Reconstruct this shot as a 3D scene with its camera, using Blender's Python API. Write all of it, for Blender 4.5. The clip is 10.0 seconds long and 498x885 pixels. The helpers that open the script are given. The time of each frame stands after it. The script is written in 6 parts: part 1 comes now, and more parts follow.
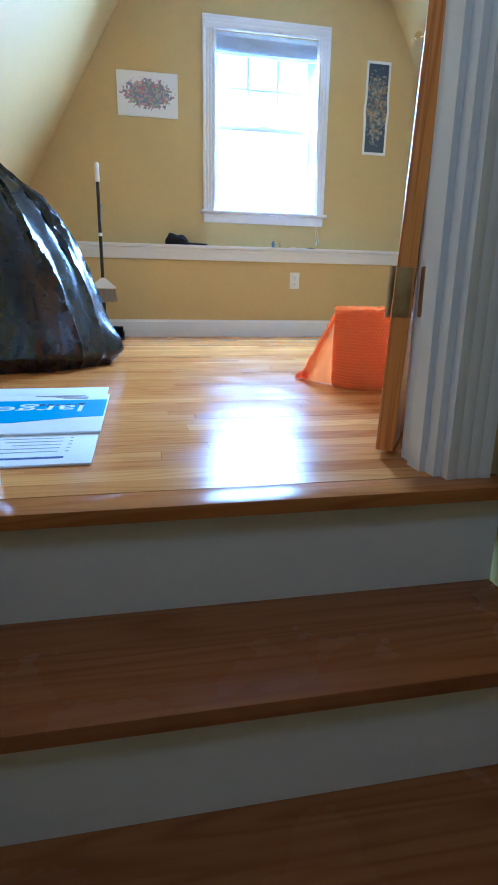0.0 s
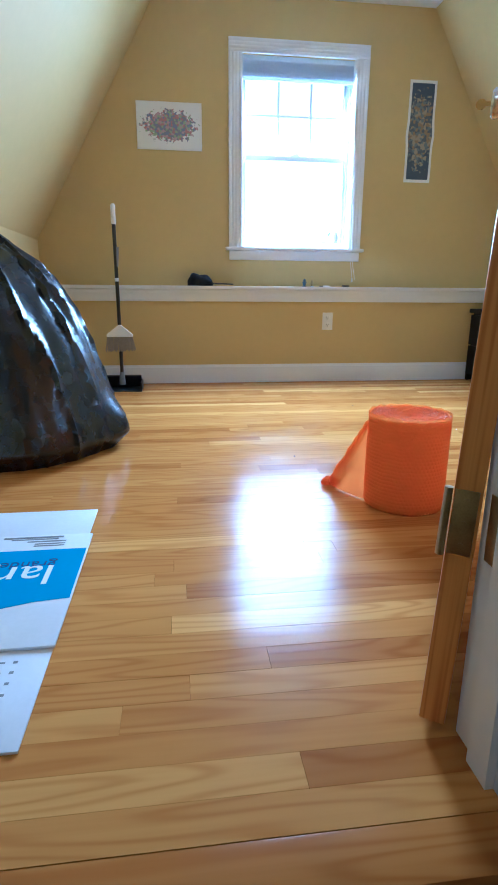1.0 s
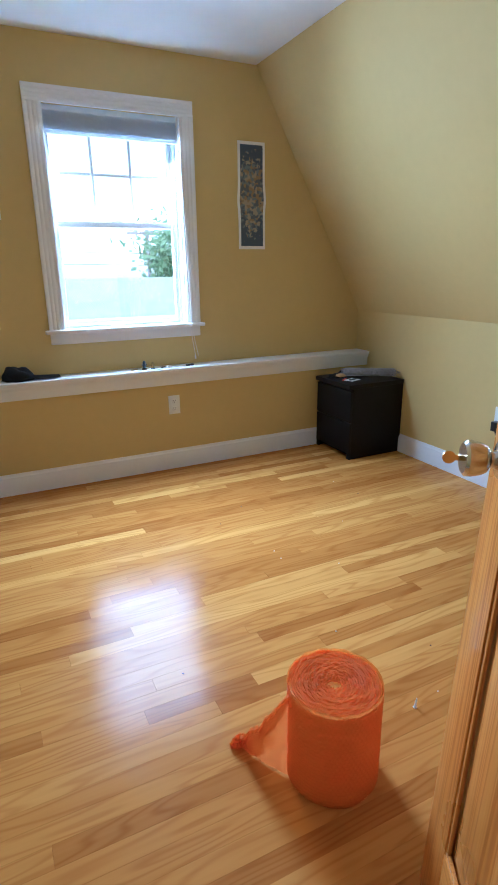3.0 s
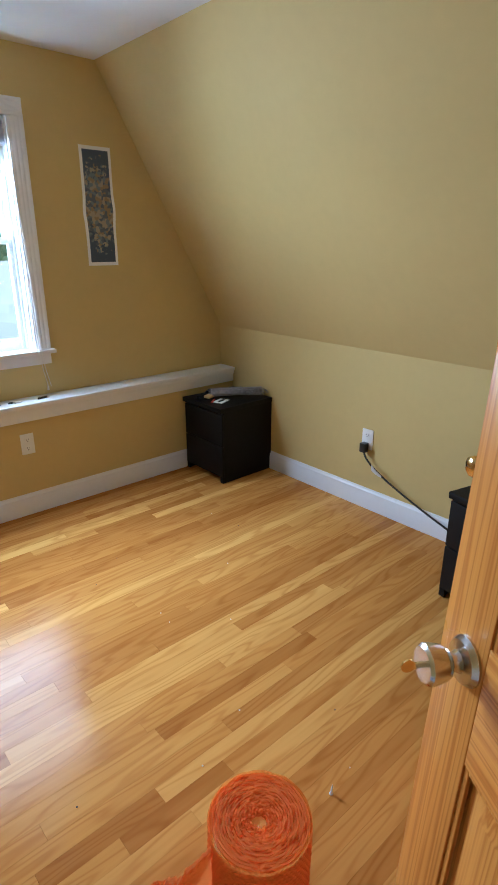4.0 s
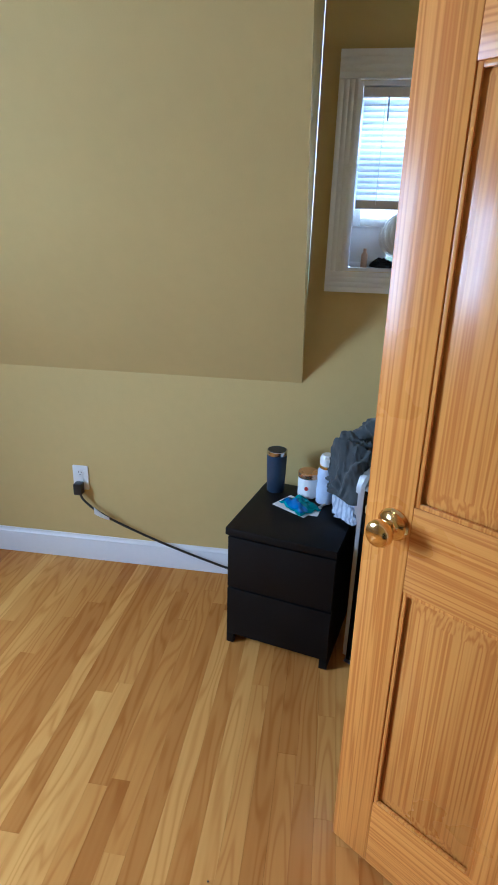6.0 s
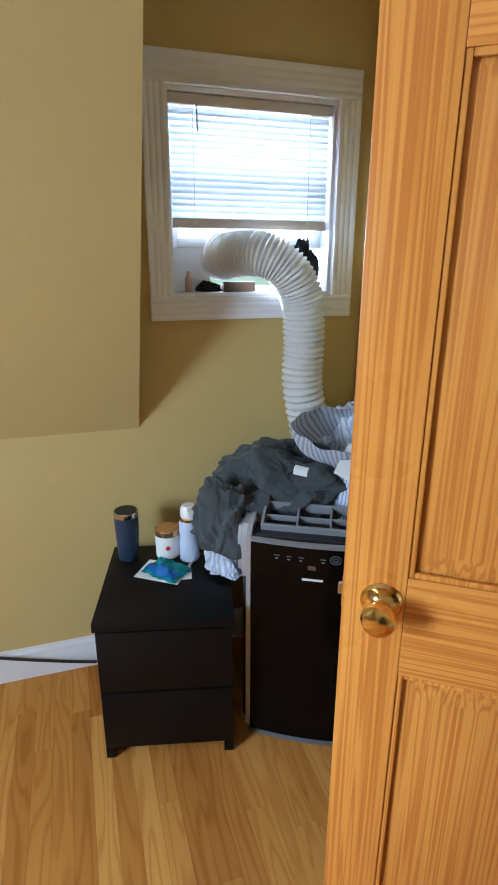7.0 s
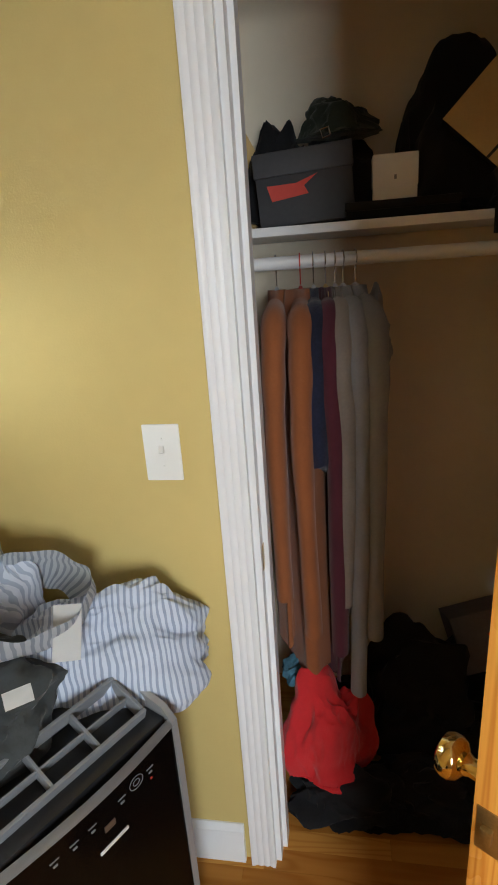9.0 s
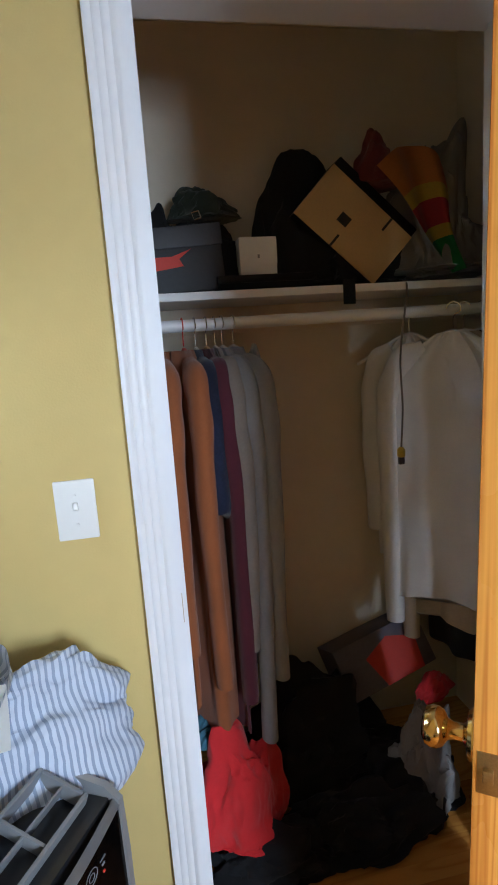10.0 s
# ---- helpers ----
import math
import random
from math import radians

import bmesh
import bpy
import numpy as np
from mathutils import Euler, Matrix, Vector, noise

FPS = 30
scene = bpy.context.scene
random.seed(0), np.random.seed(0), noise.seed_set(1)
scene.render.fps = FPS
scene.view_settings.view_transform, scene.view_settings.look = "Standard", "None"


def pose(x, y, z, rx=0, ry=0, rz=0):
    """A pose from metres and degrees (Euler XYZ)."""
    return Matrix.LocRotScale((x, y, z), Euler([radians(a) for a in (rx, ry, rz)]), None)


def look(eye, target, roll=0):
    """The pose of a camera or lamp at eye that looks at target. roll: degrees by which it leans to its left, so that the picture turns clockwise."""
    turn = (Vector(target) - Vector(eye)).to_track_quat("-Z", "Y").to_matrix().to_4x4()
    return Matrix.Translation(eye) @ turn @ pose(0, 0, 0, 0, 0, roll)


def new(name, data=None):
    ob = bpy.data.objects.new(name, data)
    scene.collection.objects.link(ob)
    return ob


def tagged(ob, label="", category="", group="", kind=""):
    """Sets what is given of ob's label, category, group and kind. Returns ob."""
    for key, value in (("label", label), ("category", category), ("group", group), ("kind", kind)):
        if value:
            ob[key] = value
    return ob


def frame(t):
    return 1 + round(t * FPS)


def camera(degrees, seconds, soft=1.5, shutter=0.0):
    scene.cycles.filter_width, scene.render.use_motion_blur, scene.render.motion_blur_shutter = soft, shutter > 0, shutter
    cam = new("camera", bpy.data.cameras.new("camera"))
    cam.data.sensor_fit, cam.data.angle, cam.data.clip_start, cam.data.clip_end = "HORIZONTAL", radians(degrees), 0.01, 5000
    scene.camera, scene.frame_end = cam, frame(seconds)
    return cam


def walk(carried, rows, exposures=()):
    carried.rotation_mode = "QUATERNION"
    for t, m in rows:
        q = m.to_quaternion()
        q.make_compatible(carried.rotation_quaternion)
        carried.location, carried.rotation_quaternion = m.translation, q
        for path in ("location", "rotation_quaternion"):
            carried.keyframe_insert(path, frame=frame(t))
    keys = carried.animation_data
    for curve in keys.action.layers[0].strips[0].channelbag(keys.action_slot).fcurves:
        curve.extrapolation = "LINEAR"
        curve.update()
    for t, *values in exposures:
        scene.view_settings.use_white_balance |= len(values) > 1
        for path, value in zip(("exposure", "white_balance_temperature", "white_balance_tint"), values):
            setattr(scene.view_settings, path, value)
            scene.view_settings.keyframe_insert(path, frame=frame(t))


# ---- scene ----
cam = camera(48.9, 10.0, soft=1.8)
PATH = [
    (0, (0.681, 1.106, 0.309), (1.065, 2.998, -0.214), 0.9),
    (0.5, (0.767, 1.311, 0.463), (1.066, 3.217, -0.063), 0.8),
    (1, (0.812, 1.48, 0.594), (1.065, 3.393, 0.067), 0.4),
    (1.5, (0.805, 1.625, 0.75), (1.159, 3.515, 0.198), -0.3),
    (2, (0.816, 1.782, 0.875), (1.293, 3.642, 0.316), -0.5),
    (2.2, (0.816, 1.833, 0.929), (1.337, 3.68, 0.368), -0.6),
    (3.5, (0.833, 2.179, 1.358), (1.871, 3.762, 0.713), -0.4),
    (4, (0.888, 2.313, 1.442), (2.133, 3.721, 0.759), 0.1),
    (4.5, (0.922, 2.511, 1.481), (2.466, 3.555, 0.756), -0.0),
    (5, (0.946, 2.67, 1.484), (2.647, 3.437, 0.766), -0.3),
    (6.3, (1.262, 3.085, 1.436), (3.142, 3.100, 0.747), 2.0),
    (6.5, (1.307, 3.153, 1.446), (3.181, 2.971, 0.771), 1.8),
    (7, (1.494, 3.259, 1.451), (3.302, 2.685, 0.819), 0.2),
    (7.5, (1.715, 3.321, 1.45), (3.338, 2.327, 0.835), -0.4),
    (8, (1.971, 3.382, 1.442), (3.101, 1.86, 0.805), -0.9),
    (8.5, (2.175, 3.361, 1.46), (2.833, 1.586, 0.814), -2.6),
    (9, (2.325, 3.319, 1.503), (2.664, 1.439, 0.912), -4.1),
    (9.5, (2.438, 3.345, 1.54), (2.445, 1.399, 1.077), -4.0),
    (10, (2.539, 3.386, 1.461), (2.187, 1.449, 1.107), -3.9),
]
EXPOSURES = [(0, 2.65, 3800, 6), (0.5, 2.4, 3850, 5), (1, 2.35, 3950, 4), (2, 2.05, 4100, 6), (3.5, 1.8, 4700, 8), (4, 1.68, 4900, 9), (4.5, 1.78, 4150, 8), (5, 1.62, 4000, 8), (6.5, 1.7, 5050, 10),
             (7.5, 1.75, 5900, 10), (8.5, 1.35, 7400, 10), (9, 1.6, 6700, 10), (9.5, 1.85, 5900, 10), (10, 1.78, 5600, 10)]
walk(cam, [(t, look(eye, target, roll)) for t, eye, target, roll in PATH], EXPOSURES)

# ---- light: overcast daylight through the two windows, and an added stairwell fill ----
world = bpy.data.worlds.new("sky")
scene.world = world
world.use_nodes = True
wn = world.node_tree.nodes
sky = wn.new("ShaderNodeTexSky")
sky.sky_type = "NISHITA"
sky.sun_disc = False
sky.dust_density, sky.ozone_density = 1.5, 0.3
sky.sun_elevation, sky.sun_rotation = radians(45), radians(200)
haze = wn.new("ShaderNodeHueSaturation")      # thin white cloud over the whole sky
haze.inputs["Saturation"].default_value, haze.inputs["Value"].default_value = 0.35, 1.35
world.node_tree.links.new(sky.outputs[0], haze.inputs["Color"])
world.node_tree.links.new(haze.outputs[0], wn["Background"].inputs[0])
wn["Background"].inputs[1].default_value = 0.15

sun_data = bpy.data.lights.new("sun", "SUN")
sun_data.energy, sun_data.angle, sun_data.color = 1.5, radians(12), (1, 0.96, 0.9)
sun = new("sun", sun_data)
sun.matrix_world = look((-8, -20, 22), (0, 0, 0))


def area_lamp(name, eye, target, width, height, watts, colour=(0.82, 0.93, 1.0)):
    data = bpy.data.lights.new(name, "AREA")
    data.shape, data.size, data.size_y, data.energy, data.color = "RECTANGLE", width, height, watts, colour
    data.spread = radians(150)
    lamp = new(name, data)
    lamp.matrix_world = look(eye, target)
    return lamp


area_lamp("skylight_north", (1.63, 5.62, 1.47), (1.63, 4.0, 0.40), 0.80, 1.15, 28)
area_lamp("skylight_east", (3.75, 2.67, 1.74), (2.6, 2.67, 1.35), 0.8, 0.8, 15)
# added fill lamp, no source seen here: brightens the door casing and stairs
area_lamp("stair_fill", (0.35, 0.55, 2.25), (1.30, 1.95, 0.9), 0.5, 0.5, 0.95, (1.0, 0.92, 0.78))


# ---- materials ----
def material(name, base, rough=0.5, metal=0.0, vary=0.08, scale=6.0, bump=0.0, bump_scale=60.0, coat=0.0, spec=0.5, sheen=0.0):
    """A surface with its colour varied at two scales and a fine relief."""
    m = bpy.data.materials.new(name)
    m.use_nodes = True
    nt, b = m.node_tree, m.node_tree.nodes["Principled BSDF"]
    geo = nt.nodes.new("ShaderNodeNewGeometry")
    big, small = nt.nodes.new("ShaderNodeTexNoise"), nt.nodes.new("ShaderNodeTexNoise")
    big.inputs["Scale"].default_value, small.inputs["Scale"].default_value = scale, scale * 14
    big.inputs["Detail"].default_value = small.inputs["Detail"].default_value = 3
    for n in (big, small):
        nt.links.new(geo.outputs["Position"], n.inputs["Vector"])
    mix = nt.nodes.new("ShaderNodeMix")
    mix.data_type = "FLOAT"
    mix.inputs[0].default_value = 0.35
    nt.links.new(big.outputs["Fac"], mix.inputs[2])
    nt.links.new(small.outputs["Fac"], mix.inputs[3])
    ramp = nt.nodes.new("ShaderNodeValToRGB")
    ramp.color_ramp.elements[0].position, ramp.color_ramp.elements[1].position = 0.3, 0.7
    ramp.color_ramp.elements[0].color = (*[c * (1 - vary) for c in base], 1)
    ramp.color_ramp.elements[1].color = (*[min(1, c * (1 + vary)) for c in base], 1)
    nt.links.new(mix.outputs[0], ramp.inputs[0])
    nt.links.new(ramp.outputs[0], b.inputs["Base Color"])
    rr = nt.nodes.new("ShaderNodeMapRange")
    rr.inputs["To Min"].default_value, rr.inputs["To Max"].default_value = max(0.02, rough - 0.08), min(1, rough + 0.08)
    nt.links.new(big.outputs["Fac"], rr.inputs["Value"])
    nt.links.new(rr.outputs[0], b.inputs["Roughness"])
    b.inputs["Metallic"].default_value = metal
    b.inputs["Specular IOR Level"].default_value = spec
    b.inputs["Coat Weight"].default_value = coat
    b.inputs["Sheen Weight"].default_value = sheen
    if bump:
        fine, bn = nt.nodes.new("ShaderNodeTexNoise"), nt.nodes.new("ShaderNodeBump")
        fine.inputs["Scale"].default_value, fine.inputs["Detail"].default_value = bump_scale, 4
        nt.links.new(geo.outputs["Position"], fine.inputs["Vector"])
        bn.inputs["Strength"].default_value, bn.inputs["Distance"].default_value = bump, 0.004
        nt.links.new(fine.outputs["Fac"], bn.inputs["Height"])
        nt.links.new(bn.outputs[0], b.inputs["Normal"])
    return m


def wood(name, light, dark, grain_axis, rough, ring=26.0, stretch=14.0, per_piece=0.25, coat=0.0, use_object=False, bump=0.08, spec=0.5, bands=9.0, sharp=2.2, fibres=0.5):
    """Varnished wood: growth-ring bands along one axis, fine pores, a tone of its own for each piece."""
    m = bpy.data.materials.new(name)
    m.use_nodes = True
    nt, b = m.node_tree, m.node_tree.nodes["Principled BSDF"]
    L = nt.links.new
    if use_object:
        pos = nt.nodes.new("ShaderNodeTexCoord").outputs["Object"]
    else:
        pos = nt.nodes.new("ShaderNodeNewGeometry").outputs["Position"]
    info = nt.nodes.new("ShaderNodeObjectInfo")
    shift = nt.nodes.new("ShaderNodeVectorMath")
    shift.operation = "SCALE"
    shift.inputs[0].default_value = (37.0, 53.0, 19.0)
    L(info.outputs["Random"], shift.inputs["Scale"])
    add = nt.nodes.new("ShaderNodeVectorMath")
    L(pos, add.inputs[0])
    L(shift.outputs[0], add.inputs[1])
    mapping = nt.nodes.new("ShaderNodeMapping")
    sc = [ring] * 3
    sc[grain_axis] = ring / stretch
    mapping.inputs["Scale"].default_value = sc
    L(add.outputs[0], mapping.inputs["Vector"])
    warp = nt.nodes.new("ShaderNodeTexNoise")
    warp.inputs["Scale"].default_value, warp.inputs["Detail"].default_value = 0.55, 2
    L(mapping.outputs[0], warp.inputs["Vector"])
    rings = nt.nodes.new("ShaderNodeMath")
    rings.operation = "MULTIPLY"
    rings.inputs[1].default_value = 6.2832 * bands
    L(warp.outputs["Fac"], rings.inputs[0])
    wave = nt.nodes.new("ShaderNodeMath")
    wave.operation = "SINE"
    L(rings.outputs[0], wave.inputs[0])
    lift = nt.nodes.new("ShaderNodeMapRange")
    lift.inputs["From Min"].default_value = -1.0
    L(wave.outputs[0], lift.inputs["Value"])
    frac = nt.nodes.new("ShaderNodeMath")
    frac.operation = "POWER"
    frac.inputs[1].default_value = sharp
    L(lift.outputs[0], frac.inputs[0])
    fibre = nt.nodes.new("ShaderNodeMapping")
    fs = [ring * 5.0] * 3
    fs[grain_axis] = ring * 5.0 / (stretch * 3.0)
    fibre.inputs["Scale"].default_value = fs
    L(add.outputs[0], fibre.inputs["Vector"])
    pores = nt.nodes.new("ShaderNodeTexNoise")
    pores.inputs["Scale"].default_value, pores.inputs["Detail"].default_value = 1.0, 6
    L(fibre.outputs[0], pores.inputs["Vector"])
    blend = nt.nodes.new("ShaderNodeMix")
    blend.data_type = "FLOAT"
    blend.inputs[0].default_value = fibres
    L(frac.outputs[0], blend.inputs[2])
    L(pores.outputs["Fac"], blend.inputs[3])
    ramp = nt.nodes.new("ShaderNodeValToRGB")
    e = ramp.color_ramp.elements
    e[0].position, e[1].position = 0.15, 0.85
    e[0].color, e[1].color = (*light, 1), (*dark, 1)
    L(blend.outputs[0], ramp.inputs[0])
    tone = nt.nodes.new("ShaderNodeMapRange")
    tone.inputs["To Min"].default_value, tone.inputs["To Max"].default_value = 1 - per_piece, 1 + per_piece
    L(info.outputs["Random"], tone.inputs["Value"])
    scale = nt.nodes.new("ShaderNodeVectorMath")
    if per_piece > 0.15:
        # some pieces redder and darker, a few pale and yellow
        shade = nt.nodes.new("ShaderNodeValToRGB")
        es = shade.color_ramp.elements
        es[0].color, es[1].color = (0.70, 0.55, 0.42, 1), (1.34, 1.52, 1.75, 1)
        es.new(0.93).color = (1.22, 1.30, 1.36, 1)
        es.new(0.80).color = (1.04, 1.02, 0.98, 1)
        es.new(0.35).color = (0.93, 0.84, 0.72, 1)
        L(info.outputs["Random"], shade.inputs[0])
        scale.operation = "MULTIPLY"
        L(ramp.outputs[0], scale.inputs[0])
        L(shade.outputs[0], scale.inputs[1])
    else:
        scale.operation = "SCALE"
        L(ramp.outputs[0], scale.inputs[0])
        L(tone.outputs[0], scale.inputs["Scale"])
    L(scale.outputs[0], b.inputs["Base Color"])
    smear = nt.nodes.new("ShaderNodeTexNoise")
    smear.inputs["Scale"].default_value, smear.inputs["Detail"].default_value = 5.0, 4
    L(pos, smear.inputs["Vector"])
    rr = nt.nodes.new("ShaderNodeMapRange")
    rr.inputs["From Min"].default_value, rr.inputs["From Max"].default_value = 0.35, 0.7
    rr.inputs["To Min"].default_value, rr.inputs["To Max"].default_value = rough * 0.8, rough * 1.35
    L(smear.outputs["Fac"], rr.inputs["Value"])
    L(rr.outputs[0], b.inputs["Roughness"])
    b.inputs["Specular IOR Level"].default_value = spec
    b.inputs["Coat Weight"].default_value, b.inputs["Coat Roughness"].default_value = coat, rough * 0.6
    bn = nt.nodes.new("ShaderNodeBump")
    bn.inputs["Strength"].default_value, bn.inputs["Distance"].default_value = bump, 0.002
    L(blend.outputs[0], bn.inputs["Height"])
    L(bn.outputs[0], b.inputs["Normal"])
    return m


WALL = material("ochre_wall_paint", (0.615, 0.472, 0.190), 0.6, vary=0.035, scale=1.6, bump=0.12, bump_scale=220, spec=0.12)
CEIL = material("white_ceiling_paint", (0.80, 0.80, 0.79), 0.8, vary=0.02, bump=0.1, bump_scale=180)
TRIM = material("white_trim_paint", (0.80, 0.80, 0.82), 0.35, vary=0.03, scale=3, bump=0.06, bump_scale=90)
CLOSET = material("cream_closet_paint", (0.82, 0.73, 0.59), 0.7, vary=0.04, scale=2, bump=0.1, bump_scale=160)
OAK = wood("oak_strip", (0.600, 0.305, 0.075), (0.465, 0.200, 0.041), 0, 0.20, ring=15, stretch=9, per_piece=0.18, spec=0.075, bump=0.06, bands=13.0, sharp=3.0, fibres=0.55)
STAIR_OAK = wood("stair_oak", (0.40, 0.165, 0.05), (0.25, 0.085, 0.026), 0, 0.24, ring=20, stretch=16, per_piece=0.08, spec=0.15, fibres=0.7)
PINE_V = wood("pine_upright", (0.70, 0.312, 0.058), (0.51, 0.170, 0.024), 2, 0.32, ring=85, stretch=75, per_piece=0.10, coat=0.22, spec=0.25, use_object=True, bands=6.0, sharp=1.6, fibres=0.45)
PINE_H = wood("pine_level", (0.70, 0.312, 0.058), (0.51, 0.170, 0.024), 0, 0.32, ring=85, stretch=70, per_piece=0.10, coat=0.22, spec=0.25, use_object=True, bands=6.0, sharp=1.6, fibres=0.45)
BLACK_WOOD = material("black_brown_laminate", (0.0045, 0.0042, 0.0045), 0.5, vary=0.4, scale=9, bump=0.05, bump_scale=300, spec=0.2)

NICKEL = material("satin_nickel", (0.62, 0.60, 0.58), 0.18, metal=1, vary=0.04)
BRASS = material("polished_brass", (0.80, 0.56, 0.22), 0.14, metal=1, vary=0.06)
OLD_BRASS = material("worn_brass", (0.45, 0.34, 0.18), 0.35, metal=1, vary=0.25, scale=30)
PLATE = material("white_plastic", (0.82, 0.82, 0.80), 0.35, vary=0.02)
SLOT = material("dark_slot", (0.02, 0.02, 0.02), 0.6)
BLACK_PLASTIC = material("black_plastic", (0.018, 0.018, 0.02), 0.35, vary=0.2)
GREY_PLASTIC = material("grey_plastic", (0.24, 0.25, 0.27), 0.4, vary=0.05)
SILVER = material("silver_plastic", (0.42, 0.43, 0.45), 0.32, metal=0.4, vary=0.04)
GLOSS_BLACK = material("gloss_black_panel", (0.006, 0.005, 0.005), 0.14, vary=0.2, coat=0.05, spec=0.22)
VINYL = material("white_vinyl", (0.78, 0.80, 0.82), 0.35, vary=0.03)
PAPER = material("white_paper", (0.88, 0.88, 0.87), 0.7, vary=0.03)
TAN_BOARD = material("tan_cardboard", (0.60, 0.40, 0.17), 0.8, vary=0.08, scale=10, bump=0.1)
WHITE_BOARD = material("white_cardboard", (0.74, 0.76, 0.80), 0.55, vary=0.05, scale=8, bump=0.08, bump_scale=120)
BLUE_INK = material("blue_print", (0.03, 0.30, 0.62), 0.5, vary=0.05)
DARK_INK = material("dark_blue_print", (0.03, 0.06, 0.22), 0.6)
RED_INK = material("red_print", (0.65, 0.05, 0.03), 0.6)
TAN_WALL_BLIND = material("beige_rail", (0.60, 0.55, 0.50), 0.45, vary=0.06)


def cloth(name, base, weave=500.0, vary=0.12, sheen=0.2):
    return material(name, base, 0.9, vary=vary, scale=12, bump=0.25, bump_scale=weave, sheen=sheen, spec=0.2)


GREY_CLOTH = material("charcoal_jersey", (0.058, 0.065, 0.068), 0.9, vary=0.14, scale=12, bump=1.0, bump_scale=30, sheen=0.2, spec=0.2)
RUST_CLOTH = cloth("rust_knit", (0.27, 0.085, 0.03))
NAVY_CLOTH = cloth("navy_print_cloth", (0.016, 0.020, 0.045), vary=0.5)
MAROON_CLOTH = cloth("maroon_cloth", (0.09, 0.02, 0.035))
TAUPE_CLOTH = cloth("taupe_cloth", (0.25, 0.22, 0.20))
HOOD_CLOTH = cloth("blue_grey_fleece", (0.26, 0.27, 0.30))
WHITE_CLOTH = cloth("white_cotton", (0.80, 0.78, 0.78), vary=0.05)
CREAM_CLOTH = cloth("cream_cotton", (0.55, 0.45, 0.32))
RED_CLOTH = cloth("red_fleece", (0.60, 0.025, 0.03))
BLACK_CLOTH = cloth("black_cloth", (0.012, 0.012, 0.014), vary=0.3, sheen=0.05)
DARK_GREEN_CLOTH = cloth("dark_green_cloth", (0.03, 0.04, 0.03), vary=0.3)
MID_GREY_CLOTH = cloth("mid_grey_cloth", (0.20, 0.19, 0.19))
WINE_CLOTH = cloth("dark_red_cap_cloth", (0.16, 0.03, 0.03))
FUR = material("grey_fluff", (0.28, 0.26, 0.27), 0.95, vary=0.3, scale=60, sheen=0.5)


def striped(name, pale, line, pitch, axis, radial=0):
    """Thin woven stripes across one axis of the thing's own space, or round its upright axis."""
    m = cloth(name, pale)
    nt, b = m.node_tree, m.node_tree.nodes["Principled BSDF"]
    tc = nt.nodes.new("ShaderNodeTexCoord")
    sep = nt.nodes.new("ShaderNodeSeparateXYZ")
    warp = nt.nodes.new("ShaderNodeTexNoise")
    warp.inputs["Scale"].default_value = 9
    off = nt.nodes.new("ShaderNodeVectorMath")
    off.operation = "MULTIPLY_ADD"
    off.inputs[1].default_value = (0.03, 0.03, 0.03)
    nt.links.new(tc.outputs["Object"], warp.inputs["Vector"])
    nt.links.new(warp.outputs["Color"], off.inputs[0])
    nt.links.new(tc.outputs["Object"], off.inputs[2])
    nt.links.new(off.outputs[0], sep.inputs[0])
    mul, fr, gt = (nt.nodes.new("ShaderNodeMath") for _ in range(3))
    mul.operation, fr.operation, gt.operation = "MULTIPLY", "FRACT", "GREATER_THAN"
    mul.inputs[1].default_value, gt.inputs[1].default_value = 1 / pitch, 0.58
    if radial:
        turn = nt.nodes.new("ShaderNodeTexGradient")
        turn.gradient_type = "RADIAL"
        nt.links.new(off.outputs[0], turn.inputs[0])
        nt.links.new(turn.outputs["Fac"], mul.inputs[0])
        mul.inputs[1].default_value = radial
    else:
        nt.links.new(sep.outputs[axis], mul.inputs[0])
    nt.links.new(mul.outputs[0], fr.inputs[0])
    nt.links.new(fr.outputs[0], gt.inputs[0])
    mix = nt.nodes.new("ShaderNodeMix")
    mix.data_type = "RGBA"
    mix.inputs[6].default_value, mix.inputs[7].default_value = (*pale, 1), (*line, 1)
    nt.links.new(gt.outputs[0], mix.inputs[0])
    nt.links.new(mix.outputs[2], b.inputs["Base Color"])
    return m


STRIPE_A = striped("blue_grey_stripe", (0.62, 0.68, 0.80), (0.32, 0.38, 0.52), 0.0125, 0)
STRIPE_B = striped("blue_white_stripe", (0.64, 0.67, 0.76), (0.40, 0.45, 0.56), 0.0125, 1)


STRIPE_C = striped("blue_white_stripe_twisted", (0.74, 0.77, 0.84), (0.42, 0.47, 0.57), 0.0125, 1, 50)


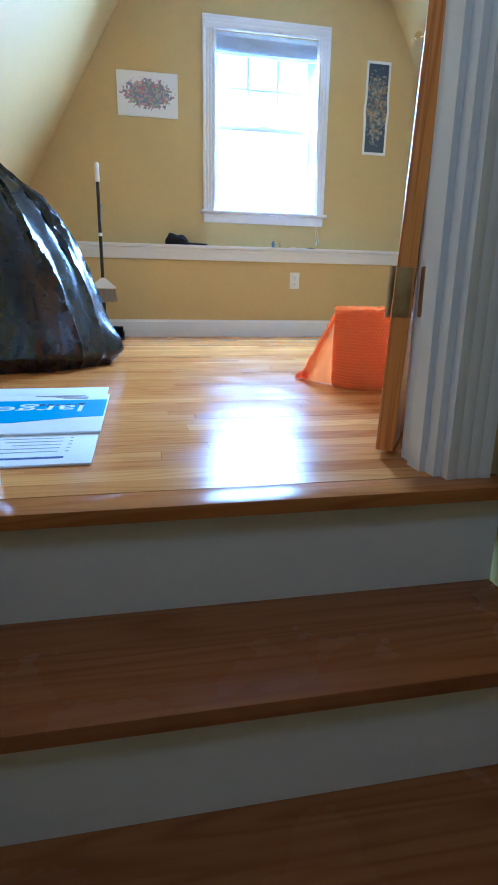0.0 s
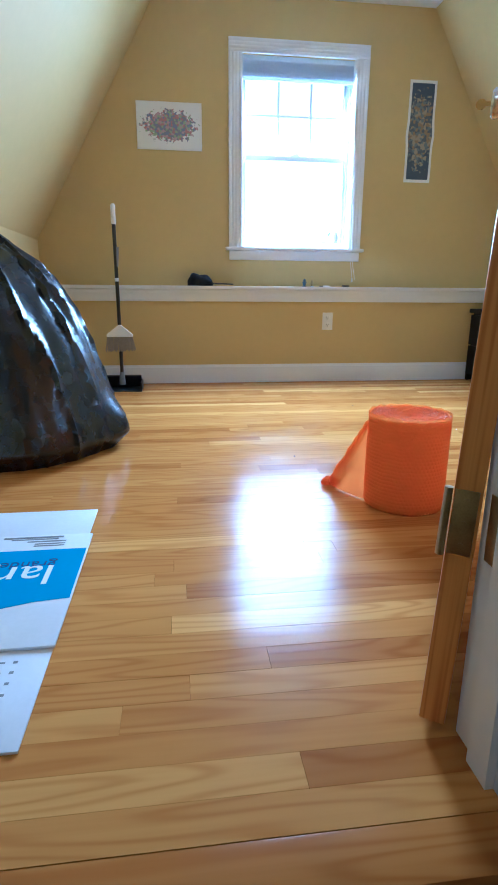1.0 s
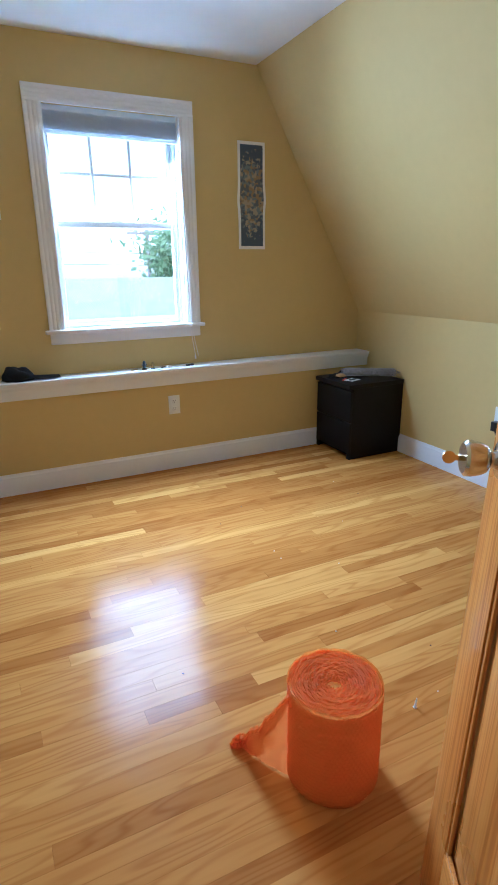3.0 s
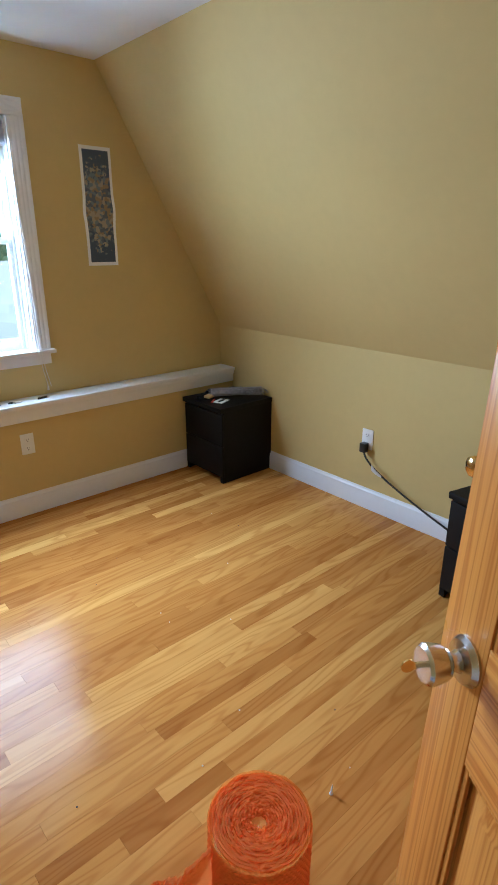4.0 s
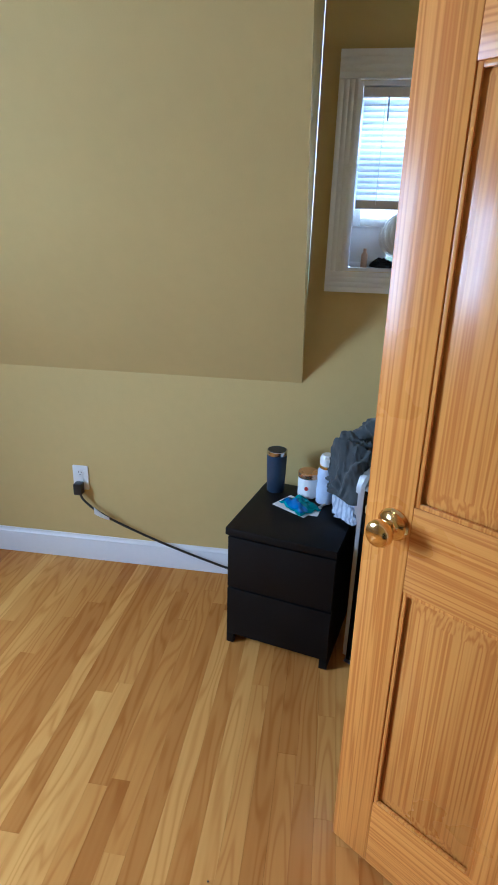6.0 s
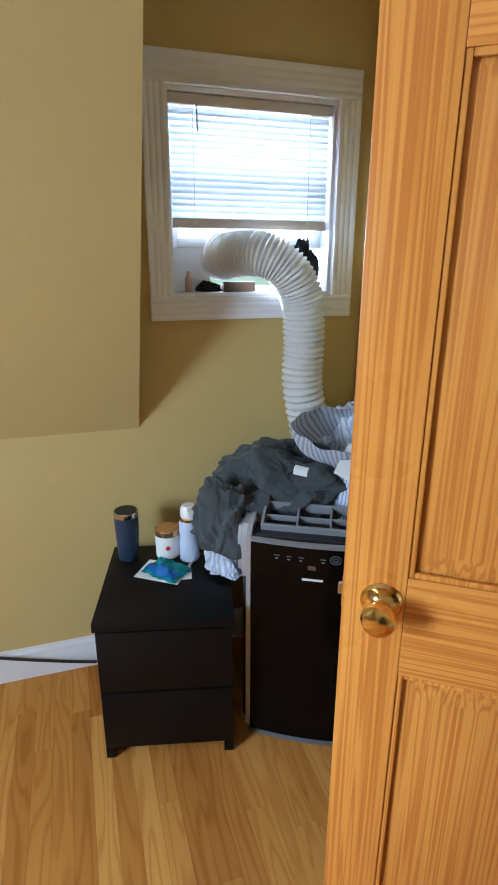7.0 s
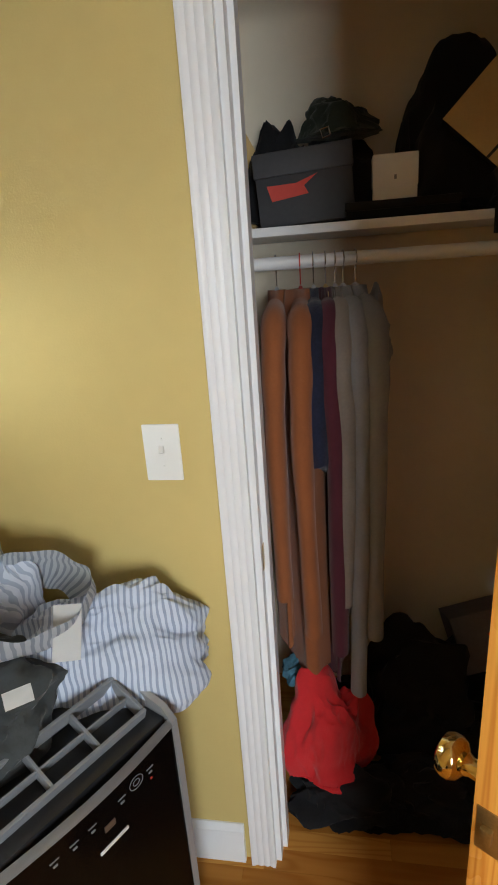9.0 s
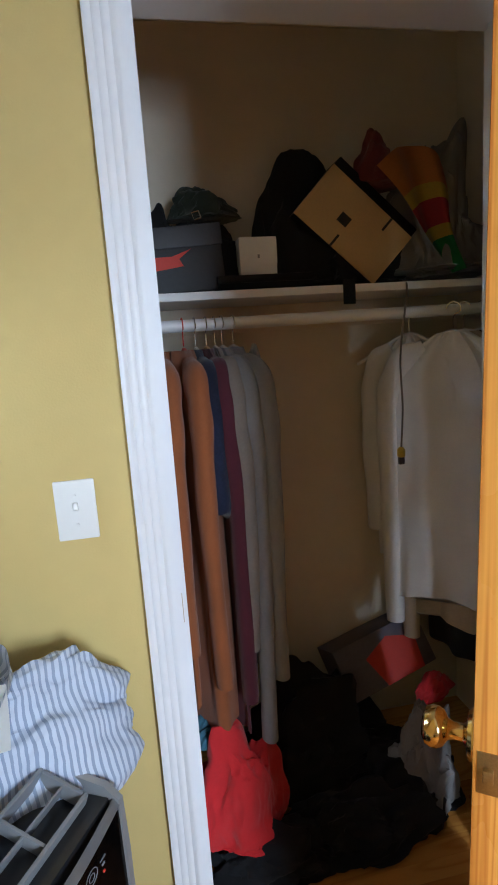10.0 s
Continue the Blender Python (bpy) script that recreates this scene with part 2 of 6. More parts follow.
def film_sheet(name, colour, see_through, passing=0.45, bubbles=0.5):
    """Thin tinted plastic bubble film: part gloss, part light passing, part clear."""
    m = bpy.data.materials.new(name)
    m.use_nodes = True
    nt, b = m.node_tree, m.node_tree.nodes["Principled BSDF"]
    b.inputs["Base Color"].default_value = (*colour, 1)
    b.inputs["Roughness"].default_value = 0.16
    b.inputs["Specular IOR Level"].default_value = 0.55
    cells, bn = nt.nodes.new("ShaderNodeTexVoronoi"), nt.nodes.new("ShaderNodeBump")
    cells.inputs["Scale"].default_value = 95
    bn.inputs["Strength"].default_value, bn.inputs["Distance"].default_value = bubbles, 0.004
    nt.links.new(cells.outputs["Distance"], bn.inputs["Height"])
    bn.invert = True
    nt.links.new(bn.outputs[0], b.inputs["Normal"])
    tl, tr = nt.nodes.new("ShaderNodeBsdfTranslucent"), nt.nodes.new("ShaderNodeBsdfTransparent")
    tl.inputs[0].default_value = (*colour, 1)
    tr.inputs[0].default_value = (1.0, 0.50, 0.18, 1)
    m1, m2 = nt.nodes.new("ShaderNodeMixShader"), nt.nodes.new("ShaderNodeMixShader")
    m1.inputs[0].default_value, m2.inputs[0].default_value = passing, see_through
    nt.links.new(b.outputs[0], m1.inputs[1])
    nt.links.new(tl.outputs[0], m1.inputs[2])
    nt.links.new(m1.outputs[0], m2.inputs[1])
    nt.links.new(tr.outputs[0], m2.inputs[2])
    nt.links.new(m2.outputs[0], nt.nodes["Material Output"].inputs[0])
    return m


ORANGE_ROLL = film_sheet("orange_bubble_film", (1.0, 0.43, 0.08), 0.50, 0.5, 0.3)
ORANGE_EDGE = film_sheet("orange_bubble_film_edges", (1.0, 0.42, 0.09), 0.30, 0.55, 0.8)
ORANGE_LOOSE = film_sheet("orange_bubble_film_single", (1.0, 0.36, 0.08), 0.40, 0.5, 0.7)
ORANGE_WOUND = film_sheet("orange_bubble_film_layers", (1.0, 0.58, 0.15), 0.0, 0.0, 0.3)
deep = ORANGE_WOUND.node_tree.nodes["Principled BSDF"]
deep.inputs["Subsurface Weight"].default_value, deep.inputs["Subsurface Scale"].default_value = 1.0, 0.10
deep.inputs["Subsurface Radius"].default_value = (1.0, 0.60, 0.22)
BAG = material("black_bin_liner", (0.006, 0.009, 0.015), 0.27, vary=0.3, scale=20, bump=0.16, bump_scale=11, spec=0.6)


def glass(name):
    m = bpy.data.materials.new(name)
    m.use_nodes = True
    nt = m.node_tree
    gl, tr, mx = nt.nodes.new("ShaderNodeBsdfGlossy"), nt.nodes.new("ShaderNodeBsdfTransparent"), nt.nodes.new("ShaderNodeMixShader")
    gl.inputs["Roughness"].default_value = 0.02
    tr.inputs[0].default_value = (0.97, 0.98, 0.98, 1)
    mx.inputs[0].default_value = 0.06
    nt.links.new(tr.outputs[0], mx.inputs[1])
    nt.links.new(gl.outputs[0], mx.inputs[2])
    nt.links.new(mx.outputs[0], nt.nodes["Material Output"].inputs[0])
    return m


GLASS = glass("window_glass")


def translucent(name, colour, share, rough=0.5):
    m = material(name, colour, rough, vary=0.03)
    nt = m.node_tree
    tl, mx = nt.nodes.new("ShaderNodeBsdfTranslucent"), nt.nodes.new("ShaderNodeMixShader")
    tl.inputs[0].default_value = (*colour, 1)
    mx.inputs[0].default_value = share
    nt.links.new(nt.nodes["Principled BSDF"].outputs[0], mx.inputs[1])
    nt.links.new(tl.outputs[0], mx.inputs[2])
    nt.links.new(mx.outputs[0], nt.nodes["Material Output"].inputs[0])
    return m


SLAT = translucent("white_blind_slat", (0.78, 0.80, 0.84), 0.36)
HOSE = translucent("white_hose_plastic", (0.74, 0.73, 0.70), 0.15, 0.4)
BLIND_STACK = translucent("white_blind_stack", (0.90, 0.93, 0.98), 0.6)


def printed(name, ground, inks, scale, cover, cut=0.75):
    """Printed art: cells of ink on a ground, thinning out from the middle."""
    m = bpy.data.materials.new(name)
    m.use_nodes = True
    nt, b = m.node_tree, m.node_tree.nodes["Principled BSDF"]
    tc = nt.nodes.new("ShaderNodeTexCoord")
    cells = nt.nodes.new("ShaderNodeTexVoronoi")
    cells.inputs["Scale"].default_value = scale
    spots = nt.nodes.new("ShaderNodeTexNoise")
    spots.inputs["Scale"].default_value, spots.inputs["Detail"].default_value = scale * 0.8, 6
    nt.links.new(tc.outputs["Object"], cells.inputs["Vector"])
    nt.links.new(tc.outputs["Object"], spots.inputs["Vector"])
    sep = nt.nodes.new("ShaderNodeSeparateColor")
    nt.links.new(cells.outputs["Color"], sep.inputs[0])
    ramp = nt.nodes.new("ShaderNodeValToRGB")
    ramp.color_ramp.interpolation = "CONSTANT"
    for i, c in enumerate(inks):
        e = ramp.color_ramp.elements[i] if i < 2 else ramp.color_ramp.elements.new(i / len(inks))
        e.position, e.color = i / len(inks), (*c, 1)
    nt.links.new(sep.outputs[0], ramp.inputs[0])
    grad = nt.nodes.new("ShaderNodeTexGradient")
    grad.gradient_type = "SPHERICAL"
    mp = nt.nodes.new("ShaderNodeMapping")
    mp.inputs["Scale"].default_value = cover
    nt.links.new(tc.outputs["Object"], mp.inputs["Vector"])
    nt.links.new(mp.outputs[0], grad.inputs[0])
    mul, gt = nt.nodes.new("ShaderNodeMath"), nt.nodes.new("ShaderNodeMath")
    mul.operation, gt.operation = "ADD", "GREATER_THAN"
    gt.inputs[1].default_value = cut
    nt.links.new(spots.outputs["Fac"], mul.inputs[0])
    nt.links.new(grad.outputs["Fac"], mul.inputs[1])
    nt.links.new(mul.outputs[0], gt.inputs[0])
    mix = nt.nodes.new("ShaderNodeMix")
    mix.data_type = "RGBA"
    mix.inputs[6].default_value = (*ground, 1)
    nt.links.new(gt.outputs[0], mix.inputs[0])
    nt.links.new(ramp.outputs[0], mix.inputs[7])
    nt.links.new(mix.outputs[2], b.inputs["Base Color"])
    b.inputs["Roughness"].default_value = 0.45
    return m


ART_LIGHT = printed("sketch_print", (0.86, 0.86, 0.86), [(0.45, 0.22, 0.24), (0.22, 0.26, 0.42), (0.35, 0.45, 0.30), (0.5, 0.35, 0.40), (0.25, 0.25, 0.32)], 80, (4.4, 4.4, 8.0), 0.82)
ART_DARK = printed("night_print", (0.055, 0.080, 0.135), [(0.10, 0.12, 0.16), (0.28, 0.20, 0.12), (0.16, 0.20, 0.22), (0.35, 0.30, 0.22)], 60, (6.0, 6.0, 2.4), 0.98)
LEAF = translucent("tree_leaf", (0.17, 0.25, 0.12), 0.45)
BARK = material("bark", (0.20, 0.17, 0.15), 0.9, vary=0.3, bump=0.5, bump_scale=20)
GRASS = material("grass_ground", (0.08, 0.12, 0.05), 0.95, vary=0.3, scale=0.6)
PALE_ROOF = material("pale_shingle", (0.22, 0.235, 0.25), 0.85, vary=0.12, scale=2, bump=0.3, bump_scale=30)
PALE_SIDING = material("white_siding", (0.45, 0.47, 0.49), 0.7, vary=0.05, scale=2)

# ---- building helpers ----
def box(bm, x0, x1, y0, y1, z0, z1, bevel=0.0, m=None):
    """A block between two corners, its edges rounded."""
    mat = Matrix.Translation(((x0 + x1) / 2, (y0 + y1) / 2, (z0 + z1) / 2)) @ Matrix.Diagonal((x1 - x0, y1 - y0, z1 - z0, 1))
    made = bmesh.ops.create_cube(bm, size=1, matrix=(m @ mat) if m else mat)
    if bevel:
        edges = {e for v in made["verts"] for e in v.link_edges}
        bmesh.ops.bevel(bm, geom=list(edges), offset=bevel, segments=2, affect="EDGES", profile=0.6)
    return bm


def prism(bm, outline, lo, hi, axis="y"):
    """An outline in two axes, drawn out along the third."""
    def at(a, b, c):
        return {"x": (c, a, b), "y": (a, c, b), "z": (a, b, c)}[axis]
    first = [bm.verts.new(at(a, b, lo)) for a, b in outline]
    last = [bm.verts.new(at(a, b, hi)) for a, b in outline]
    n = len(outline)
    bm.faces.new(first)
    bm.faces.new(last[::-1])
    for i in range(n):
        bm.faces.new((first[i], first[(i + 1) % n], last[(i + 1) % n], last[i]))
    bmesh.ops.recalc_face_normals(bm, faces=bm.faces[:])
    return bm


def lathe(bm, profile, segments=24, m=None):
    """A profile of (radius, height) turned about z."""
    rings = []
    for r, z in profile:
        rings.append([bm.verts.new(Vector((r * math.cos(2 * math.pi * i / segments), r * math.sin(2 * math.pi * i / segments), z))) for i in range(segments)])
    for a, b in zip(rings, rings[1:]):
        for i in range(segments):
            bm.faces.new((a[i], a[(i + 1) % segments], b[(i + 1) % segments], b[i]))
    bm.faces.new(rings[0][::-1])
    bm.faces.new(rings[-1])
    if m:
        bmesh.ops.transform(bm, matrix=m, verts=[v for ring in rings for v in ring])
    return bm


def tube(bm, points, radius, segments=8):
    """A round bar along a line of points; radius may be a list."""
    pts = [Vector(p) for p in points]
    rings, side = [], None
    for i, p in enumerate(pts):
        way = (pts[min(i + 1, len(pts) - 1)] - pts[max(i - 1, 0)]).normalized()
        if side is None:
            side = way.orthogonal().normalized()
        side = (side - way * side.dot(way)).normalized()
        up = way.cross(side)
        r = radius[i] if isinstance(radius, (list, tuple)) else radius
        rings.append([bm.verts.new(p + (side * math.cos(2 * math.pi * k / segments) + up * math.sin(2 * math.pi * k / segments)) * r) for k in range(segments)])
    for a, b in zip(rings, rings[1:]):
        for k in range(segments):
            bm.faces.new((a[k], a[(k + 1) % segments], b[(k + 1) % segments], b[k]))
    bm.faces.new(rings[0][::-1])
    bm.faces.new(rings[-1])
    return bm


def curve_points(points, steps=8):
    """A smooth line through the points."""
    pts = [Vector(p) for p in points]
    pts = [pts[0] * 2 - pts[1]] + pts + [pts[-1] * 2 - pts[-2]]
    out = []
    for i in range(1, len(pts) - 2):
        a, b, c, d = pts[i - 1:i + 3]
        for k in range(steps):
            t = k / steps
            out.append(0.5 * (2 * b + (c - a) * t + (2 * a - 5 * b + 4 * c - d) * t * t + (3 * b - a - 3 * c + d) * t ** 3))
    return out + [pts[-2]]


def mesh_of(name, bm, mat, smooth=True):
    bmesh.ops.recalc_face_normals(bm, faces=bm.faces[:])
    me = bpy.data.meshes.new(name)
    bm.to_mesh(me)
    bm.free()
    for m in (mat if isinstance(mat, (list, tuple)) else [mat]):
        me.materials.append(m)
    if smooth:
        me.shade_smooth()
        me.set_sharp_from_angle(angle=radians(35))
    return me


def structure(name, bm, mat, label="", category=""):
    return tagged(new(name, mesh_of(name, bm, mat)), label, category, kind="structure")


def part(name, bm, mat, parent, label="", smooth=True):
    ob = new(name, mesh_of(name, bm, mat, smooth))
    ob.parent = parent
    return tagged(ob, label)


def thing(name, label, category, m=None, group=""):
    ob = new(name)
    ob.empty_display_size = 0.1
    if m is not None:
        ob.matrix_world = m
    return tagged(ob, label, category, group)


def solid(name, bm, mat, label, category, m=None, group=""):
    """A thing of one mesh."""
    ob = new(name, mesh_of(name, bm, mat))
    if m is not None:
        ob.matrix_world = m
    return tagged(ob, label, category, group)


BM = bmesh.new

# ---- the attic room: plan ----
XW, XE, YN, YS, ZC, ZK = -0.05, 3.30, 5.345, 2.268, 2.332, 0.9098
YL = 5.222                      # low wall under the ledge
YE0, YE1 = 1.95, 2.075           # entry wall
CHEEK = 3.077                   # side of the dormer
SLOPE = [(3.30, 0.9098), (3.292, 0.925), (3.13, 1.210), (2.90, 1.615), (2.70, 1.967), (2.493, 2.332)]
MID = 1.625

# floor
bm = BM()
box(bm, XW - 0.15, XE + 0.15, 1.935, YN + 0.15, -0.14, -0.014)
box(bm, 1.345, XE + 0.1, 1.3, 1.935, -0.14, -0.014)
floor = structure("floor", bm, STAIR_OAK, "varnished oak strip floor with scuffs", "floor")

# north wall with the window opening, and the low wall with its ledge
WX0, WX1, WZ0, WZ1 = 1.258, 1.998, 0.872, 2.022
bm = BM()
box(bm, XW - 0.15, WX0, YN, YN + 0.16, -0.1, 2.6)
box(bm, WX1, XE + 0.15, YN, YN + 0.16, -0.1, 2.6)
box(bm, WX0, WX1, YN, YN + 0.16, -0.1, WZ0)
box(bm, WX0, WX1, YN, YN + 0.16, WZ1, 2.6)
structure("wall_north", bm, WALL, "ochre yellow painted gable wall", "wall")
bm = BM()
box(bm, XW, XE, YL, YN - 0.002, -0.05, 0.612)
structure("wall_low", bm, WALL, "low ochre yellow painted wall under the ledge", "wall")
bm = BM()
box(bm, XW, XE - 0.003, 5.185, YN - 0.002, 0.614, 0.637, 0.004)
box(bm, XW, XE - 0.003, 5.204, YL - 0.001, 0.538, 0.6135, 0.003)
box(bm, XW, XE - 0.003, 5.196, 5.2035, 0.592, 0.6130, 0.002)
structure("trim_ledge", bm, TRIM, "white painted ledge along the window wall", "ledge")


def baseboard(name, along, lo, hi, face, out):
    """A moulded skirting; along is the axis it runs on, out the side (+1 or -1) that it stands proud to."""
    prof = [(0, -0.012), (0.016, -0.012), (0.016, 0.088), (0.013, 0.096), (0.013, 0.104), (0.006, 0.112), (0.004, 0.122), (0, 0.122)]
    b = BM()
    prism(b, [(face + out * a, z) for a, z in prof], lo, hi, along)
    return structure(name, b, TRIM, "white painted moulded baseboard", "baseboard")


baseboard("baseboard_north", "x", XW, XE, YL, -1)
baseboard("baseboard_east", "y", YS, YL - 0.016, XE, -1)
baseboard("baseboard_west", "y", YE1, YL - 0.016, XW, 1)

# east side: knee wall, dormer wall with its window opening, slope, cheek
EY0, EY1, EZ0, EZ1 = 2.390, 2.951, 1.337, 1.931
bm = BM()
box(bm, XE, XE + 0.14, CHEEK, YN, -0.1, ZK)
box(bm, XE, XE + 0.14, 1.9, EY0, -0.1, 2.5)
box(bm, XE, XE + 0.14, EY1, CHEEK, -0.1, 2.5)
box(bm, XE, XE + 0.14, EY0, EY1, -0.1, EZ0)
box(bm, XE, XE + 0.14, EY0, EY1, EZ1, 2.5)
structure("wall_east", bm, WALL, "ochre yellow painted knee wall and dormer wall", "wall")
bm = BM()
prism(bm, SLOPE + [(2.62, 2.42), (3.44, 1.0), (3.44, 0.91)], CHEEK, YN - 0.001, "y")
structure("wall_slope_east", bm, WALL, "sloping ochre yellow painted wall under the roof", "wall")
bm = BM()
prism(bm, [(x + 0.006, z + 0.002) for x, z in SLOPE] + [(XE + 0.005, ZC)], CHEEK + 0.002, CHEEK + 0.05, "y")
structure("wall_cheek", bm, WALL, "ochre yellow painted side wall of the dormer", "wall")

# west side, its mirror
bm = BM()
box(bm, XW - 0.14, XW, 1.9, YN, -0.1, ZK)
structure("wall_west", bm, WALL, "ochre yellow painted knee wall", "wall")
bm = BM()
prism(bm, [(2 * MID - x, z) for x, z in SLOPE + [(2.62, 2.42), (3.44, 1.0), (3.44, 0.91)]], 1.9, YN - 0.001, "y")
structure("wall_slope_west", bm, WALL, "sloping ochre yellow painted wall under the roof", "wall")

# ceiling
bm = BM()
box(bm, 2 * MID - 2.52, 2.52, YE0, YN, ZC, ZC + 0.12)
box(bm, 2.5205, XE + 0.14, 1.9, CHEEK + 0.001, ZC, ZC + 0.12)
structure("ceiling", bm, CEIL, "flat white painted ceiling", "ceiling")

# south side: entry wall with its doorway, closet wall with its doorway
EX0, EX1, EZT = 0.42, 1.206, 2.06
CX0, CX1, CZT = 1.702, 2.524, 2.128
bm = BM()
box(bm, XW - 0.14, EX0, YE0, YE1, -0.1, 2.6)
box(bm, EX1, 1.50, YE0, YE1, -0.1, 2.6)
box(bm, EX0, EX1, YE0, YE1, EZT, 2.6)
structure("wall_entry", bm, WALL, "ochre yellow painted wall with the entry doorway", "wall")
bm = BM()
box(bm, 1.50, CX0, 2.155, YS, -0.1, 2.6)
box(bm, 1.50, 1.56, YE0, 2.155, -0.1, 2.6)
box(bm, CX1, XE, 2.155, YS, -0.1, 2.6)
box(bm, CX0, CX1, 2.155, YS, CZT, 2.6)
structure("wall_south", bm, WALL, "ochre yellow painted wall with the closet doorway", "wall")
baseboard("baseboard_south", "x", 2.601, XE - 0.016, YS, 1)

# closet shell
KX0, KX1, KY = 1.42, 2.66, 1.555
bm = BM()
box(bm, KX0 - 0.1, KX1 + 0.1, KY - 0.1, KY, -0.1, 2.5)
structure("wall_closet_back", bm, CLOSET, "cream painted back wall of the closet", "wall")
bm = BM()
box(bm, KX0 - 0.1, KX0, KY, 1.949, -0.1, 2.5)
box(bm, 1.46, 1.499, 1.9495, 2.074, -0.1, 2.5)
structure("wall_closet_west", bm, CLOSET, "cream painted side wall of the closet", "wall")
bm = BM()
box(bm, KX1, KX1 + 0.1, KY, 2.154, -0.1, 2.5)
structure("wall_closet_east", bm, CLOSET, "cream painted side wall of the closet", "wall")
bm = BM()
box(bm, 1.561, CX0, 2.144, 2.1545, 0, 2.5)
structure("wall_closet_front", bm, CLOSET, "cream painted inner face of the closet front", "wall")
bm = BM()
box(bm, KX0 - 0.1, KX1 + 0.1, KY - 0.1, 2.1545, 2.42, 2.5)
structure("ceiling_closet", bm, CLOSET, "cream painted closet ceiling", "ceiling")

# casings and jambs
def casing_piece(bm, axis, lo, hi, c0, c1, face, out, axis_face):
    """A flat moulded board with three shallow reeds. lo..hi along axis, c0..c1 across."""
    n = 16
    outl = []
    for i in range(n + 1):
        u = i / n
        depth = 0.017 + (0.004 if u < 0.14 or u > 0.86 else 0.0025 * abs(math.sin(u * math.pi * 4)))
        outl.append((c0 + (c1 - c0) * u, face + out * depth))
    outl += [(c1, face), (c0, face)]
    if axis == "z":
        if axis_face == "y":
            prism(bm, outl, lo, hi, "z")
        else:
            prism(bm, [(b, a) for a, b in outl], lo, hi, "z")
    elif axis == "x":
        prism(bm, [(b, a) for a, b in outl], lo, hi, "x")
    else:
        prism(bm, [(b, a) for a, b in outl], lo, hi, "y")
    return bm


def doorway_trim(name, x0, x1, zt, y0, y1, w=0.085, faces=("n", "s"), label=""):
    root = tagged(new(name), label, "door frame", kind="structure")
    for x, s in ((x0, 1), (x1, -1)):
        b = BM()
        box(b, min(x, x + s * 0.018), max(x, x + s * 0.018), y0, y1, -0.012, zt)
        box(b, min(x + s * 0.018, x + s * 0.03), max(x + s * 0.018, x + s * 0.03), y0 + 0.03, y0 + 0.075, -0.012, zt - 0.018)
        part("jamb", b, TRIM, root)
    b = BM()
    box(b, x0 + 0.0185, x1 - 0.0185, y0, y1, zt - 0.018, zt)
    part("head_jamb", b, TRIM, root)
    for side, face, out in (("n", y1, 1), ("s", y0, -1)):
        if side in faces:
            for a, c in ((x0 + 0.004 - w, x0 + 0.004), (x1 - 0.004, x1 - 0.004 + w)):
                part("casing", casing_piece(BM(), "z", -0.012, zt - 0.002, a, c, face, out, "y"), TRIM, root)
            part("head_casing", casing_piece(BM(), "x", x0 + 0.004 - w, x1 - 0.004 + w, zt - 0.001, zt + w, face, out, "y"), TRIM, root)
    return root


doorway_trim("door_frame_1", EX0, EX1, EZT, YE0, YE1, label="white painted entry door frame")
doorway_trim("door_frame_2", CX0, CX1, CZT, 2.155, YS, w=0.064, faces=("n",), label="white painted closet door frame")

# stairs and stairwell
bm = BM()
TREADS = [(1.882, 0.0), (1.672, -0.19), (1.46, -0.38), (1.22, -0.57), (1.0, -0.76), (0.78, -0.95)]
stairs = tagged(new("stairs"), "wooden stairs with white risers and oak treads", "stairs", kind="structure")
for i, (y, z) in enumerate(TREADS):
    nxt = TREADS[i + 1][0] if i + 1 < len(TREADS) else y - 0.9
    if i:
        b = BM()
        box(b, 0.30, 1.30, y, TREADS[i - 1][0] + 0.039, z - 0.026, z, 0.006)
        part("tread", b, STAIR_OAK, stairs)
    else:
        b = BM()
        box(b, 0.30, 1.36, y, 1.9516, z - 0.024, z - 0.0003, 0.002)
        part("landing_nosing", b, OAK, stairs)
    b = BM()
    box(b, 0.30, 1.30, y + 0.026, y + 0.04, z - 0.19, z - 0.027)
    part("riser", b, TRIM, stairs)
bm = BM()
box(bm, 0.12, 0.30, -1.6, 1.945, -1.6, 2.6)
box(bm, 1.31, 1.336, -1.6, 1.945, -1.6, 2.6)
box(bm, 0.30, 1.31, -1.75, -1.6, -1.6, 2.6)
structure("wall_stairwell", bm, WALL, "plain ochre painted stairwell walls", "wall")
bm = BM()
box(bm, 0.12, 1.336, -1.75, 1.945, 2.45, 2.6)
structure("ceiling_stairwell", bm, CEIL, "plain white stairwell ceiling", "ceiling")
bm = BM()
box(bm, 0.12, 1.336, -1.75, 0.9, -1.2, -1.14)
structure("floor_stairwell", bm, STAIR_OAK, "plain dark wooden floor at the foot of the stairs", "floor")

# ---- window_1: the double-hung gable window ----
win = tagged(new("window_1"), "white double-hung window with a six-pane upper sash", "window", kind="structure")
W_OUT = 0.080
for a, c in ((WX0 - W_OUT, WX0 + 0.004), (WX1 - 0.004, WX1 + W_OUT)):
    part("casing", casing_piece(BM(), "z", 0.890, WZ1 - 0.002, a, c, YN, -1, "y"), TRIM, win)
part("head_casing", casing_piece(BM(), "x", WX0 - W_OUT, WX1 + W_OUT, WZ1 - 0.001, WZ1 + 0.078, YN, -1, "y"), TRIM, win)
part("window_sill", box(BM(), WX0 - W_OUT - 0.022, WX1 + W_OUT + 0.022, YN - 0.045, YN + 0.075, 0.868, 0.889, 0.005), TRIM, win)
